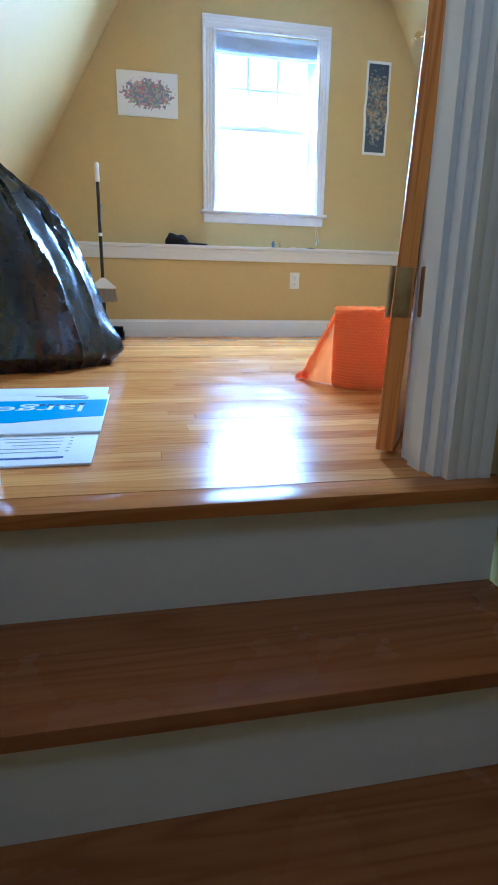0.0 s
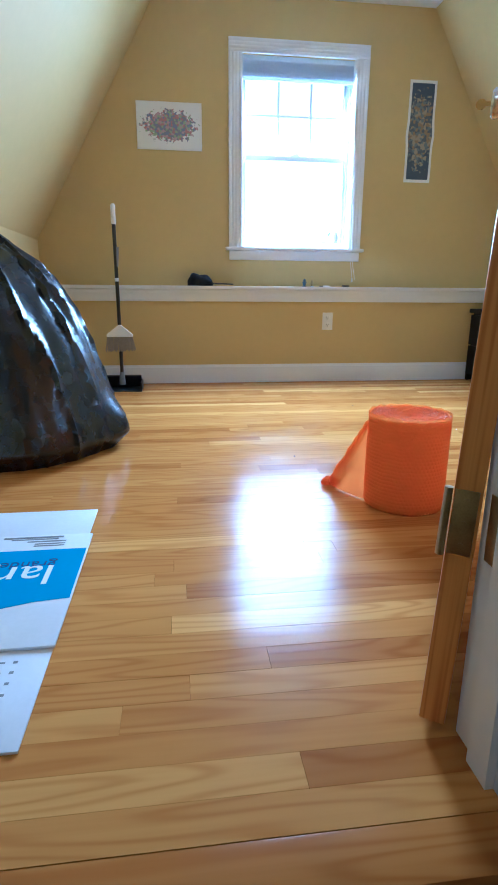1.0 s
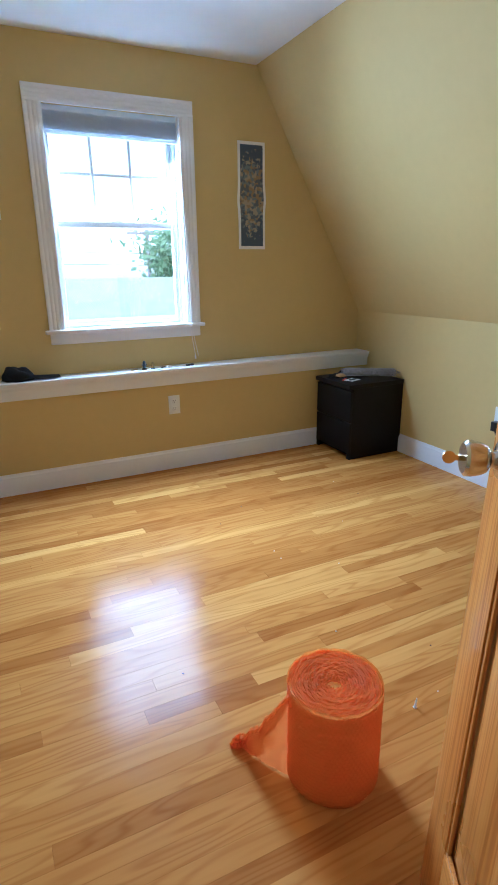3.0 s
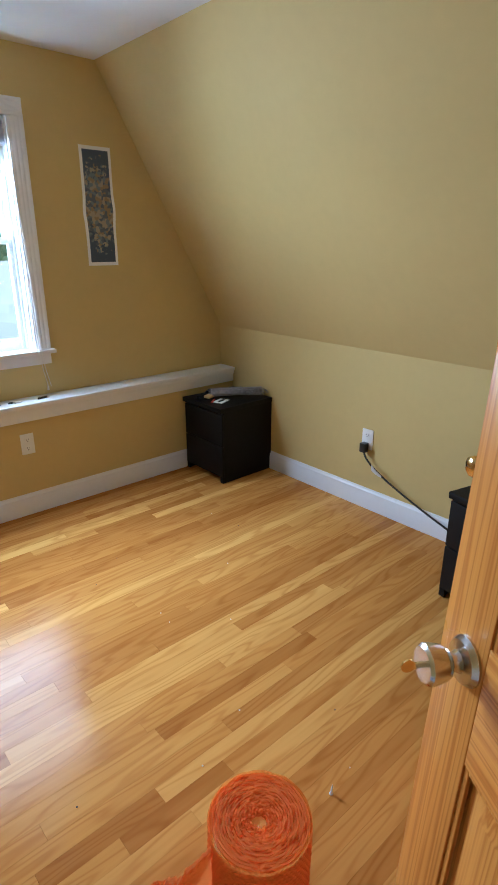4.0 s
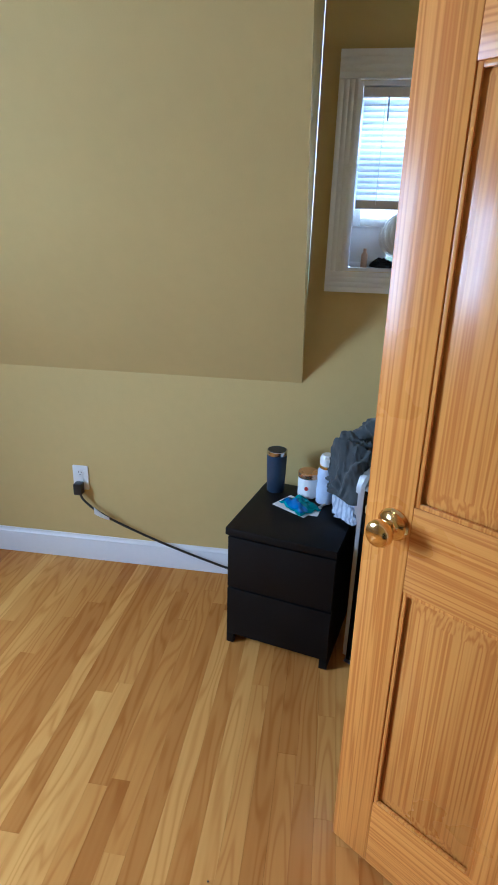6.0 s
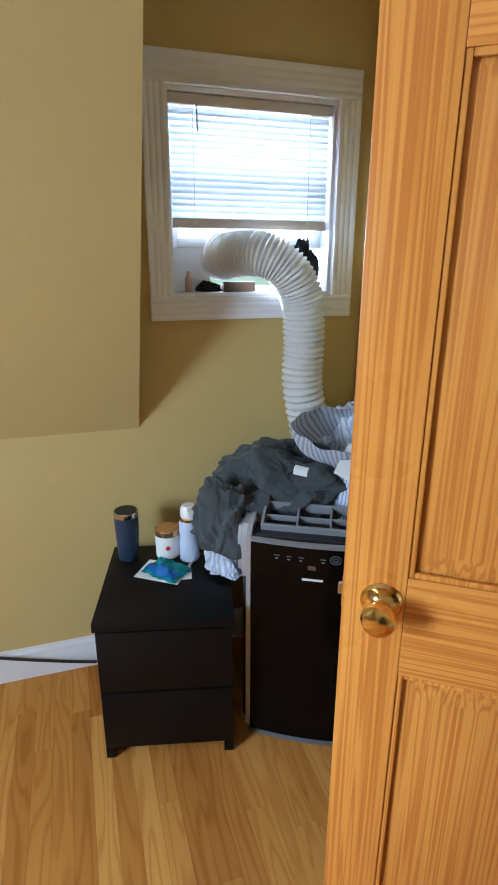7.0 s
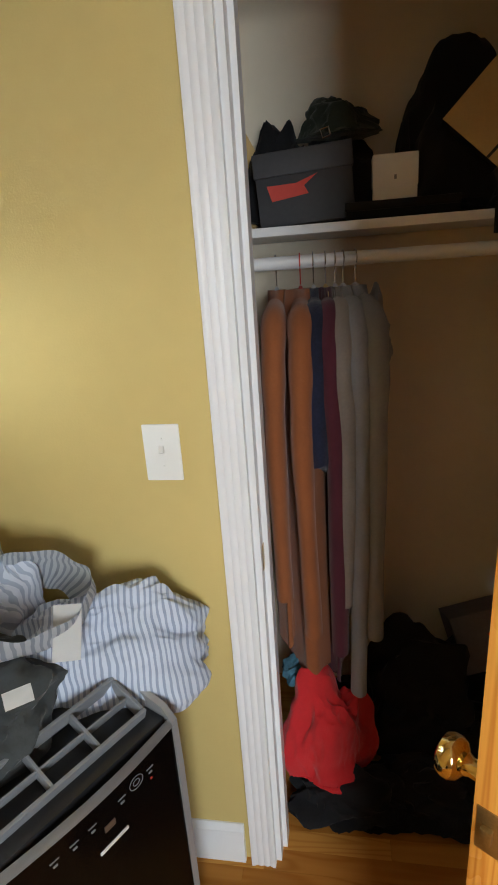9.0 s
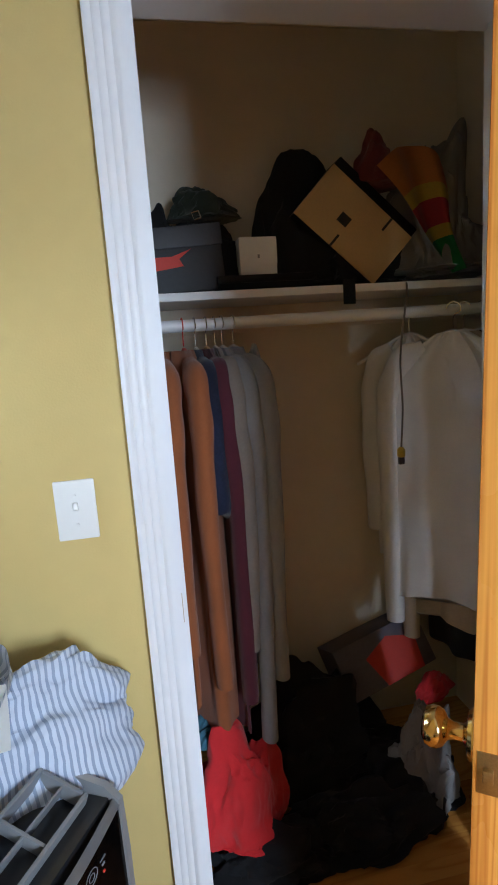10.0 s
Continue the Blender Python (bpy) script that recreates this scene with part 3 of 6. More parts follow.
part("apron", box(BM(), WX0 - W_OUT + 0.002, WX1 + W_OUT - 0.002, YN - 0.018, YN - 0.001, 0.808, 0.8675, 0.004), TRIM, win)
for x, s in ((WX0, 1), (WX1, -1)):
    b = BM()
    for off, wdt, y0, y1 in ((0, 0.012, YN + 0.001, YN + 0.155), (0.012, 0.012, YN + 0.05, YN + 0.062), (0.012, 0.012, YN + 0.10, YN + 0.112)):
        box(b, min(x + s * off, x + s * (off + wdt)), max(x + s * off, x + s * (off + wdt)), y0, y1, 0.889, WZ1)
    part("window_frame", b, VINYL, win)
part("window_frame", box(BM(), WX0 + 0.0125, WX1 - 0.0125, YN + 0.06, YN + 0.155, WZ1 - 0.02, WZ1), VINYL, win)


def sash(name, y0, y1, z0, z1, low_rail, top_rail, stile, grid):
    x0, x1 = WX0 + 0.013, WX1 - 0.013
    b = BM()
    box(b, x0, x0 + stile, y0, y1, z0, z1, 0.003)
    box(b, x1 - stile, x1, y0, y1, z0, z1, 0.003)
    box(b, x0 + stile, x1 - stile, y0 + 0.001, y1 - 0.001, z0, z0 + low_rail, 0.003)
    box(b, x0 + stile, x1 - stile, y0 + 0.001, y1 - 0.001, z1 - top_rail, z1, 0.003)
    s = part(name, b, VINYL, win)
    gx0, gx1, gz0, gz1, ym = x0 + stile, x1 - stile, z0 + low_rail, z1 - top_rail, (y0 + y1) / 2
    cols, rows = (3, 2) if grid else (1, 1)
    for i in range(cols):
        for j in range(rows):
            g = part("pane", box(BM(), gx0 + (gx1 - gx0) * i / cols, gx0 + (gx1 - gx0) * (i + 1) / cols, ym - 0.002, ym + 0.002,
                                 gz0 + (gz1 - gz0) * j / rows, gz0 + (gz1 - gz0) * (j + 1) / rows), GLASS, s, smooth=False)
            g.visible_shadow = False
    if grid:
        for i in (1, 2):
            x = gx0 + (gx1 - gx0) * i / 3
            part("muntin", box(BM(), x - 0.009, x + 0.009, ym - 0.008, ym + 0.007, gz0, gz1, 0.003), VINYL, s)
        z = (gz0 + gz1) / 2
        part("muntin", box(BM(), gx0, gx1, ym - 0.0055, ym + 0.0055, z - 0.009, z + 0.009, 0.003), VINYL, s)
    return s


sash("lower_sash", YN + 0.065, YN + 0.098, 0.890, 1.470, 0.040, 0.034, 0.030, False)
sash("upper_sash", YN + 0.114, YN + 0.147, 1.438, WZ1 - 0.021, 0.034, 0.034, 0.030, True)
b = BM()
box(b, 1.60, 1.66, YN + 0.068, YN + 0.095, 1.4705, 1.479, 0.003)
box(b, 1.622, 1.655, YN + 0.074, YN + 0.088, 1.479, 1.488, 0.003)
part("sash_lock", b, VINYL, win)

# raised mini blind at the head of window_1
blind = thing("mini_blind", "white mini blind drawn all the way up", "blind")
part("head_rail", box(BM(), WX0 + 0.006, WX1 - 0.006, YN + 0.012, YN + 0.04, WZ1 - 0.030, WZ1 - 0.002, 0.002), BLIND_STACK, blind)
for i in range(24):
    z = WZ1 - 0.034 - i * 0.0034
    part("slat", box(BM(), WX0 + 0.010, WX1 - 0.010, YN + 0.012 + 0.002 * math.sin(i * 2.1), YN + 0.038 + 0.002 * math.sin(i * 1.3), z - 0.0014, z), BLIND_STACK, blind, smooth=False)
part("bottom_rail", box(BM(), WX0 + 0.009, WX1 - 0.009, YN + 0.012, YN + 0.038, WZ1 - 0.134, WZ1 - 0.118, 0.003), BLIND_STACK, blind)
for dx in (0.0, 0.012):
    part("cord", tube(BM(), curve_points([(1.985 + dx, YN + 0.01, WZ1 - 0.03), (1.990 + dx, YN - 0.028, 1.5), (2.000 + dx, YN - 0.05, 0.9), (2.022 + dx * 1.6, YN - 0.054, 0.70 - dx)]), 0.0016, 6), PLATE, blind)
part("tassel", lathe(BM(), [(0.002, 0.03), (0.005, 0.02), (0.006, 0.0)], 10, pose(2.022, YN - 0.054, 0.67)), PLATE, blind)

# ---- window_2: the dormer window with blind and hose ----
win2 = tagged(new("window_2"), "white dormer window behind a half-lowered blind", "window", kind="structure")
for a, c in ((EY0 - 0.070, EY0 + 0.003), (EY1 - 0.003, EY1 + 0.066)):
    part("casing", casing_piece(BM(), "z", EZ0 - 0.0005, EZ1, a, c, XE, -1, "x"), TRIM, win2)
part("head_casing", casing_piece(BM(), "y", EY0 - 0.070, EY1 + 0.066, EZ1 + 0.0005, EZ1 + 0.082, XE, -1, "x"), TRIM, win2)
part("bottom_casing", casing_piece(BM(), "y", EY0 - 0.070, EY1 + 0.066, EZ0 - 0.072, EZ0 - 0.001, XE, -1, "x"), TRIM, win2)
b = BM()
box(b, XE + 0.001, XE + 0.139, EY0, EY0 + 0.014, EZ0, EZ1)
box(b, XE + 0.001, XE + 0.139, EY1 - 0.014, EY1, EZ0, EZ1)
box(b, XE + 0.001, XE + 0.139, EY0 + 0.0145, EY1 - 0.0145, EZ0, EZ0 + 0.012)
box(b, XE + 0.001, XE + 0.139, EY0 + 0.0145, EY1 - 0.0145, EZ1 - 0.014, EZ1)
part("window_frame", b, TRIM, win2)


def sash_e(x0, x1, z0, z1, stile):
    y0, y1 = EY0 + 0.015, EY1 - 0.015
    b = BM()
    box(b, x0, x1, y0, y0 + stile, z0, z1, 0.003)
    box(b, x0, x1, y1 - stile, y1, z0, z1, 0.003)
    box(b, x0 + 0.001, x1 - 0.001, y0 + stile, y1 - stile, z0, z0 + stile, 0.003)
    box(b, x0 + 0.001, x1 - 0.001, y0 + stile, y1 - stile, z1 - stile, z1, 0.003)
    s = part("sash", b, VINYL, win2)
    g = part("pane", box(BM(), (x0 + x1) / 2 - 0.002, (x0 + x1) / 2 + 0.002, y0 + stile, y1 - stile, z0 + stile, z1 - stile), GLASS, s, smooth=False)
    g.visible_shadow = False


sash_e(XE + 0.098, XE + 0.125, 1.635, EZ1 - 0.015, 0.030)
sash_e(XE + 0.068, XE + 0.095, 1.49, 1.72, 0.030)
# slotted vent panel under the raised sash, round its hole
vent = thing("vent_panel", "white plastic window panel that holds the exhaust hose", "panel")
part("panel_board", box(BM(), XE + 0.075, XE + 0.092, 2.80, EY1 - 0.016, EZ0 + 0.013, 1.49, 0.003), VINYL, vent)
part("panel_edge", box(BM(), XE + 0.070, XE + 0.074, EY0 + 0.018, EY1 - 0.018, EZ0 + 0.0125, EZ0 + 0.03, 0.001), VINYL, vent)

blind2 = thing("window_blind", "white slatted blind let down over the upper half", "blind")
part("head_rail", box(BM(), XE + 0.008, XE + 0.046, EY0 + 0.016, EY1 - 0.016, EZ1 - 0.045, EZ1 - 0.016, 0.003), TAN_WALL_BLIND, blind2)
SLATS = 17
for i in range(SLATS):
    z = EZ1 - 0.058 - i * 0.0180
    b = BM()
    m = Matrix.Translation((XE + 0.027, 0, z)) @ Matrix.Rotation(radians(-62), 4, "Y")
    pr = [(-0.0125, 0.0), (-0.006, 0.0016), (0.0, 0.0021), (0.006, 0.0016), (0.0125, 0.0), (0.006, 0.0010), (0.0, 0.0015), (-0.006, 0.0010)]
    prism(b, pr, EY0 + 0.020 + 0.002 * math.sin(i * 3.3), EY1 - 0.020 + 0.002 * math.sin(i * 1.7), "y")
    bmesh.ops.transform(b, matrix=m, verts=b.verts[:])
    part("slat", b, SLAT, blind2)
part("bottom_rail", box(BM(), XE + 0.014, XE + 0.040, EY0 + 0.020, EY1 - 0.020, 1.546, 1.576, 0.004), TAN_WALL_BLIND, blind2)
for y in (EY0 + 0.09, EY1 - 0.09):
    part("ladder_cord", tube(BM(), [(XE + 0.013, y, EZ1 - 0.04), (XE + 0.013, y, 1.56)], 0.0012, 5), PLATE, blind2)
part("tilt_wand", tube(BM(), [(XE + 0.004, EY1 - 0.10, EZ1 - 0.045), (XE + 0.003, EY1 - 0.102, EZ1 - 0.115)], 0.003, 6), GREY_PLASTIC, blind2)

# ---- doors ----
def six_panel_door(name, w, h, t, m, label, knob_mat, keyed, frame_tone=None):
    """Six-panel pine door in its own space: x from the hinge side, front face at y = 0, thickness to -y."""
    d = thing(name, label, "door", m)
    st, mu = 0.098, 0.085
    rails = [(0.0, 0.205), (0.795, 0.978), (1.665, 1.765), (h - 0.105, h)]
    c0, c1 = (w - mu) / 2, (w + mu) / 2
    for a, c in ((0, st), (w - st, w)):
        part("stile", box(BM(), a, c, -t, 0, 0, h, 0.0025), PINE_V, d)
    for z0, z1 in rails:
        part("rail", box(BM(), st, w - st, -t + 0.0006, -0.0006, z0, z1, 0.0015), PINE_H, d)
    for (a, z0), (z1, c) in zip(rails, rails[1:]):
        part("mullion", box(BM(), c0, c1, -t + 0.0006, -0.0006, z0, z1, 0.0015), PINE_V, d)
        for x0, x1 in ((st, c0), (c1, w - st)):
            b = BM()
            rings = []
            for ins, dep in ((0.0, 0.012), (0.006, 0.0145), (0.010, 0.0135), (0.042, 0.005), (0.044, 0.004)):
                rings.append([(x0 + ins, z0 + ins, dep), (x1 - ins, z0 + ins, dep), (x1 - ins, z1 - ins, dep), (x0 + ins, z1 - ins, dep)])
            for side in (0, 1):
                vs = [[b.verts.new((x, -dep if side == 0 else -t + dep, z)) for x, z, dep in r] for r in rings]
                for p, q in zip(vs, vs[1:]):
                    for k in range(4):
                        b.faces.new((p[k], p[(k + 1) % 4], q[(k + 1) % 4], q[k]))
                b.faces.new(vs[-1])
            part("panel", b, PINE_V, d)
            # bead round the panel
            b = BM()
            for y0, y1 in ((-0.010, -0.003), (-t + 0.003, -t + 0.010)):
                e = 0.009
                box(b, x0, x0 + e, y0, y1, z0, z1, 0.002)
                box(b, x1 - e, x1, y0, y1, z0, z1, 0.002)
                box(b, x0 + e, x1 - e, y0, y1, z0, z0 + e, 0.002)
                box(b, x0 + e, x1 - e, y0, y1, z1 - e, z1, 0.002)
            part("bead", b, PINE_V, d)
    prof = [(0.033, 0.0), (0.033, 0.003), (0.029, 0.008), (0.016, 0.010), (0.0115, 0.014), (0.011, 0.026), (0.014, 0.033), (0.0225, 0.038), (0.0265, 0.046), (0.0265, 0.054), (0.023, 0.061), (0.015, 0.065)]
    if keyed:
        prof = [(0.033, 0.0), (0.033, 0.003), (0.028, 0.010), (0.015, 0.013), (0.0125, 0.018), (0.0125, 0.024), (0.020, 0.029), (0.0235, 0.036), (0.0265, 0.050), (0.0265, 0.057), (0.022, 0.061), (0.012, 0.061)]
    kx, kz = w - 0.062, 0.930
    for side in (0, 1):
        mm = Matrix.Translation((kx, 0 if side == 0 else -t, kz)) @ Matrix.Rotation(radians(-90 if side == 0 else 90), 4, "X")
        k = part("knob", lathe(BM(), prof, 28, mm), knob_mat, d, "nickel door knob" if keyed else "polished brass door knob")
        if keyed and side == 0:
            b = BM()
            box(b, kx - 0.0015, kx + 0.0015, 0.060, 0.072, kz - 0.004, kz + 0.004)
            lathe(b, [(0.003, -0.0012), (0.0095, -0.0012), (0.0095, 0.0012), (0.003, 0.0012)], 14, Matrix.Translation((kx, 0.080, kz)) @ Matrix.Rotation(radians(90), 4, "Y"))
            part("key", b, BRASS, k, "brass key in the lock")
    b = BM()
    box(b, w - 0.0005, w + 0.0015, -t / 2 - 0.0125, -t / 2 + 0.0125, kz - 0.028, kz + 0.028, 0.0006)
    box(b, w + 0.0015, w + 0.009, -t / 2 - 0.006, -t / 2 + 0.006, kz - 0.009, kz + 0.009, 0.002)
    part("latch_plate", b, OLD_BRASS, d, "worn brass latch plate")
    for z in (0.305, 1.02, 1.78):
        b = BM()
        box(b, -0.0018, 0.0, -t + 0.004, -0.002, z - 0.044, z + 0.044, 0.0006)
        for q in (-0.03, 0.0, 0.03):
            lathe(b, [(0.0035, 0), (0.0035, 0.0012)], 10, Matrix.Translation((-0.0018, -t / 2, z + q)) @ Matrix.Rotation(radians(-90), 4, "Y"))
        tube(b, [(-0.003, 0.006, z - 0.046), (-0.003, 0.006, z + 0.046)], 0.0055, 12)
        part("hinge", b, OLD_BRASS, d, "worn brass hinge")
    return d


six_panel_door("entry_door", 0.624, 2.03, 0.035, pose(1.150, 2.087, 0.012, 0, 0, 57.8) @ pose(0, 0.012, 0, 2.2), "varnished pine six-panel door standing open with a key in its knob", NICKEL, True)
six_panel_door("closet_door", 0.741, 2.085, 0.035, pose(1.748, 2.278, 0.012, 0, 0, 54.45) @ pose(0, -0.008, 0, -1.0), "varnished pine six-panel closet door standing open", BRASS, False)
# hinge leaf on the entry jamb
b = BM()
box(b, 1.1862, 1.1878, 2.018, 2.060, 0.273, 0.361, 0.0006)
box(b, 1.1862, 1.1878, 2.018, 2.060, 1.748, 1.836, 0.0006)
hinge_leaf = structure("trim_hinge_leaf", b, OLD_BRASS, "brass hinge leaf screwed to the door jamb", "hinge")
b = BM()
box(b, 2.5042, 2.5058, 2.225, 2.250, 0.866, 0.926, 0.0005)
structure("trim_strike_plate", b, OLD_BRASS, "worn brass strike plate in the closet jamb", "strike plate")

# switch and outlets
sw = thing("light_switch", "white plastic toggle light switch plate", "light switch", pose(2.699, YS, 1.155))
part("plate", box(BM(), -0.040, 0.040, 0.0, 0.006, -0.062, 0.062, 0.003), PLATE, sw)
part("toggle", box(BM(), -0.005, 0.005, 0.005, 0.019, -0.004, 0.012, 0.002, Matrix.Rotation(radians(22), 4, "X")), PLATE, sw)
for z in (-0.03, 0.03):
    part("screw", lathe(BM(), [(0.0032, 0), (0.0025, 0.0015)], 10, Matrix.Translation((0, 0.006, z)) @ Matrix.Rotation(radians(-90), 4, "X")), PLATE, sw)


def outlet(label, m):
    """A duplex wall outlet in its own space, its face towards -y."""
    o = thing("wall_outlet", label, "outlet", m, "wall outlets")
    part("plate", box(BM(), -0.036, 0.036, -0.006, 0.0, -0.058, 0.058, 0.003), PLATE, o)
    for z in (-0.024, 0.024):
        f = part("socket", lathe(BM(), [(0.0165, 0.0), (0.0165, 0.003), (0.015, 0.004)], 22, Matrix.Translation((0, -0.005, z)) @ Matrix.Rotation(radians(90), 4, "X")), PLATE, o)
        b = BM()
        box(b, -0.0075, -0.0055, -0.0098, -0.0088, z - 0.001, z + 0.008)
        box(b, 0.0055, 0.0075, -0.0098, -0.0088, z + 0.0, z + 0.007)
        lathe(b, [(0.0025, 0), (0.0025, 0.001)], 8, Matrix.Translation((0, -0.0088, z - 0.007)) @ Matrix.Rotation(radians(90), 4, "X"))
        part("slots", b, SLOT, f)
    return o


outlet("white duplex outlet on the low wall", pose(1.843, YL, 0.410))
outlet("white duplex outlet on the knee wall with a black plug", pose(XE, 4.036, 0.414, 0, 0, -90))

# ---- shapes for soft things ----
def grid(bm, nu, nv, fn, closed=False):
    """A sheet of points fn(u, v), u and v from 0 to 1; closed joins the u ends."""
    rows = [[bm.verts.new(fn(i / nu, j / nv)) for i in range(nu if closed else nu + 1)] for j in range(nv + 1)]
    for a, b in zip(rows, rows[1:]):
        for i in range(nu):
            k = (i + 1) % nu if closed else i + 1
            bm.faces.new((a[i], a[k], b[k], b[i]))
    return rows


def ridge(p):
    """Sharp creases, 0 to 1."""
    return 1 - abs(2 * noise.noise(p))


def heap(bm, rx, ry, rz, seed, amp=0.35, freq=2.6, m=None, detail=5, flat=True, squash=1.0):
    """A crumpled pile of cloth lying on z = 0."""
    made = bmesh.ops.create_icosphere(bm, subdivisions=detail, radius=1)
    off = Vector((seed * 7.3, seed * 3.1, seed * 5.7))
    for v in made["verts"]:
        n = v.co.copy()
        q = Vector((n.x * freq, n.y * freq, n.z * freq * squash)) + off
        warp = Vector((noise.noise(q * 0.7), noise.noise(q * 0.7 + Vector((9, 1, 4))), noise.noise(q * 0.7 + Vector((3, 8, 2)))))
        line = q.x * 0.8 + q.y * 0.5 + q.z * 0.9 + 2.2 * noise.noise(q * 0.55)
        fold = 0.5 + 0.5 * math.sin(line * 3.0 + 2.4 * warp.x)
        fold = fold * fold * (0.6 + 0.8 * abs(warp.y))
        small = 0.5 + 0.5 * math.sin((q.x * 0.4 - q.y * 0.9 + q.z * 0.7) * 5.5 + 4.0 * warp.z)
        ridge = 1 - 2 * abs(noise.noise(q * 1.7 + warp * 1.6))
        ridge2 = 1 - 2 * abs(noise.noise(Vector((q.z, q.x, q.y)) * 3.4 + warp * 2.0))
        r = 0.80 + amp * 0.14 * ridge + amp * 0.07 * ridge2 - amp * 0.10 + amp * 0.36 * (fold - 0.35) + amp * 0.20 * (small - 0.5) + 0.30 * noise.noise(n * 1.3 + off)
        co = Vector((n.x * rx, n.y * ry, n.z * rz)) * r
        if flat and co.z < 0:
            co.z *= 0.12
            co.x *= 1.05
            co.y *= 1.05
        v.co = (m @ co) if m else co
    low = min(v.co.z for v in made["verts"])
    return bm, low


def pile(name, m, rx, ry, rz, seed, mat, label, category, amp=0.35, freq=2.6, detail=5, squash=1.0, flat=True):
    b, low = heap(BM(), rx, ry, rz, seed, amp, freq, None, detail, flat, squash)
    bmesh.ops.translate(b, vec=(0, 0, -low), verts=b.verts[:])
    return solid(name, b, mat, label, category, m)


def soft_part(name, m, rx, ry, rz, seed, mat, parent, label="", amp=0.35, freq=2.6, detail=6, flat=True):
    """A crumpled lump of cloth that belongs to a garment; m is its place in the room."""
    b, low = heap(BM(), rx, ry, rz, seed, amp, freq, None, detail, flat)
    bmesh.ops.translate(b, vec=(0, 0, -low), verts=b.verts[:])
    ob = part(name, b, mat, parent, label)
    ob.matrix_local = parent.matrix_world.inverted() @ m
    return ob


def care_label(parent, w, h, m):
    b = BM()
    grid(b, 6, 10, lambda u, v: Vector(((u - 0.5) * w, (v - 0.5) * h, 0.006 * math.sin(v * 3))))
    bmesh.ops.solidify(b, geom=b.faces[:], thickness=0.0008)
    ob = part("care_label", b, PAPER, parent, "white fabric care label")
    ob.matrix_local = parent.matrix_world.inverted() @ m


def words(text, size, m, mat, parent, name="lettering"):
    """Flat letters in the built-in font, reading along x."""
    cu = bpy.data.curves.new(name, "FONT")
    cu.body, cu.size, cu.extrude = text, size, 0.0003
    tmp = bpy.data.objects.new(name, cu)
    scene.collection.objects.link(tmp)
    me = bpy.data.meshes.new_from_object(tmp.evaluated_get(bpy.context.evaluated_depsgraph_get()))
    bpy.data.objects.remove(tmp)
    me.materials.clear()
    me.materials.append(mat)
    me.transform(m)
    ob = new(name, me)
    ob.parent = parent
    return ob


# ---- posters ----
poster = thing("poster", "white paper print of small coloured ink shapes taped to the wall", "poster", pose(0.806, YN, 1.597))
b = BM()
grid(b, 12, 8, lambda u, v: Vector(((u - 0.5) * 0.405, -0.003 - 0.003 * math.sin(u * 5 + v * 3) ** 2, (v - 0.5) * 0.272)))
bmesh.ops.solidify(b, geom=b.faces[:], thickness=0.0008)
part("sheet", b, PAPER, poster, smooth=False)
b = BM()
grid(b, 12, 8, lambda u, v: Vector(((u - 0.5) * 0.401, -0.0050 - 0.003 * math.sin(u * 5 + v * 3) ** 2, (v - 0.5) * 0.268)))
part("artwork", b, ART_LIGHT, poster, "loose cluster of coloured ink shapes")
poster = thing("poster", "tall narrow dark blue print with a pale border", "poster", pose(2.452, YN, 1.627))


def scroll_x(u, v, w):
    """Half-width of the tall print, swelling a little at mid height."""
    return (u - 0.5) * (w + 0.014 * math.exp(-((v - 0.47) / 0.09) ** 2))


b = BM()
grid(b, 6, 24, lambda u, v: Vector((scroll_x(u, v, 0.184), -0.003 - 0.002 * math.sin(v * 9) ** 2, (v - 0.5) * 0.61)))
part("sheet", b, PAPER, poster, smooth=False)
b = BM()
grid(b, 6, 24, lambda u, v: Vector((scroll_x(u, v, 0.152), -0.0045 - 0.002 * math.sin((0.03 + v * 0.94) * 9) ** 2, (v - 0.5) * 0.573)))
part("artwork", b, ART_DARK, poster, "dark blue night scene with small warm spots")

# ---- things on the ledge ----
LZ = 0.637
b = BM()
heap(b, 0.095, 0.07, 0.095, 4, 0.18, 2.0, Matrix.Translation((0.02, 0, 0.004)), 4)
cap = thing("hat", "black cloth cap lying on the white ledge", "cap", pose(0.955, 5.262, LZ, 0, 0, 0))
part("crown", b, BLACK_CLOTH, cap)
b = BM()
grid(b, 12, 6, lambda u, v: Vector(((0.05 + 0.19 * v), (u - 0.5) * 0.12 * (1 - 0.35 * v * v), 0.012 + 0.012 * math.cos((u - 0.5) * 2.4) - 0.008 * v)))
bmesh.ops.solidify(b, geom=b.faces[:], thickness=0.003)
part("brim", b, BLACK_CLOTH, cap)


def figurine(label, x, y, mats, s=1.0):
    f = thing("figurine", label, "figurine", pose(x, y, LZ, 0, 0, 20), "figurines on the ledge")
    part("base", lathe(BM(), [(0.014 * s, 0), (0.014 * s, 0.004 * s), (0.011 * s, 0.006 * s)], 14), mats[0], f)
    b = BM()
    lathe(b, [(0.006 * s, 0.006 * s), (0.010 * s, 0.016 * s), (0.007 * s, 0.028 * s), (0.009 * s, 0.036 * s), (0.005 * s, 0.046 * s)], 12)
    box(b, -0.016 * s, 0.016 * s, -0.004 * s, 0.004 * s, 0.022 * s, 0.028 * s, 0.002 * s)
    part("body", b, mats[1], f)


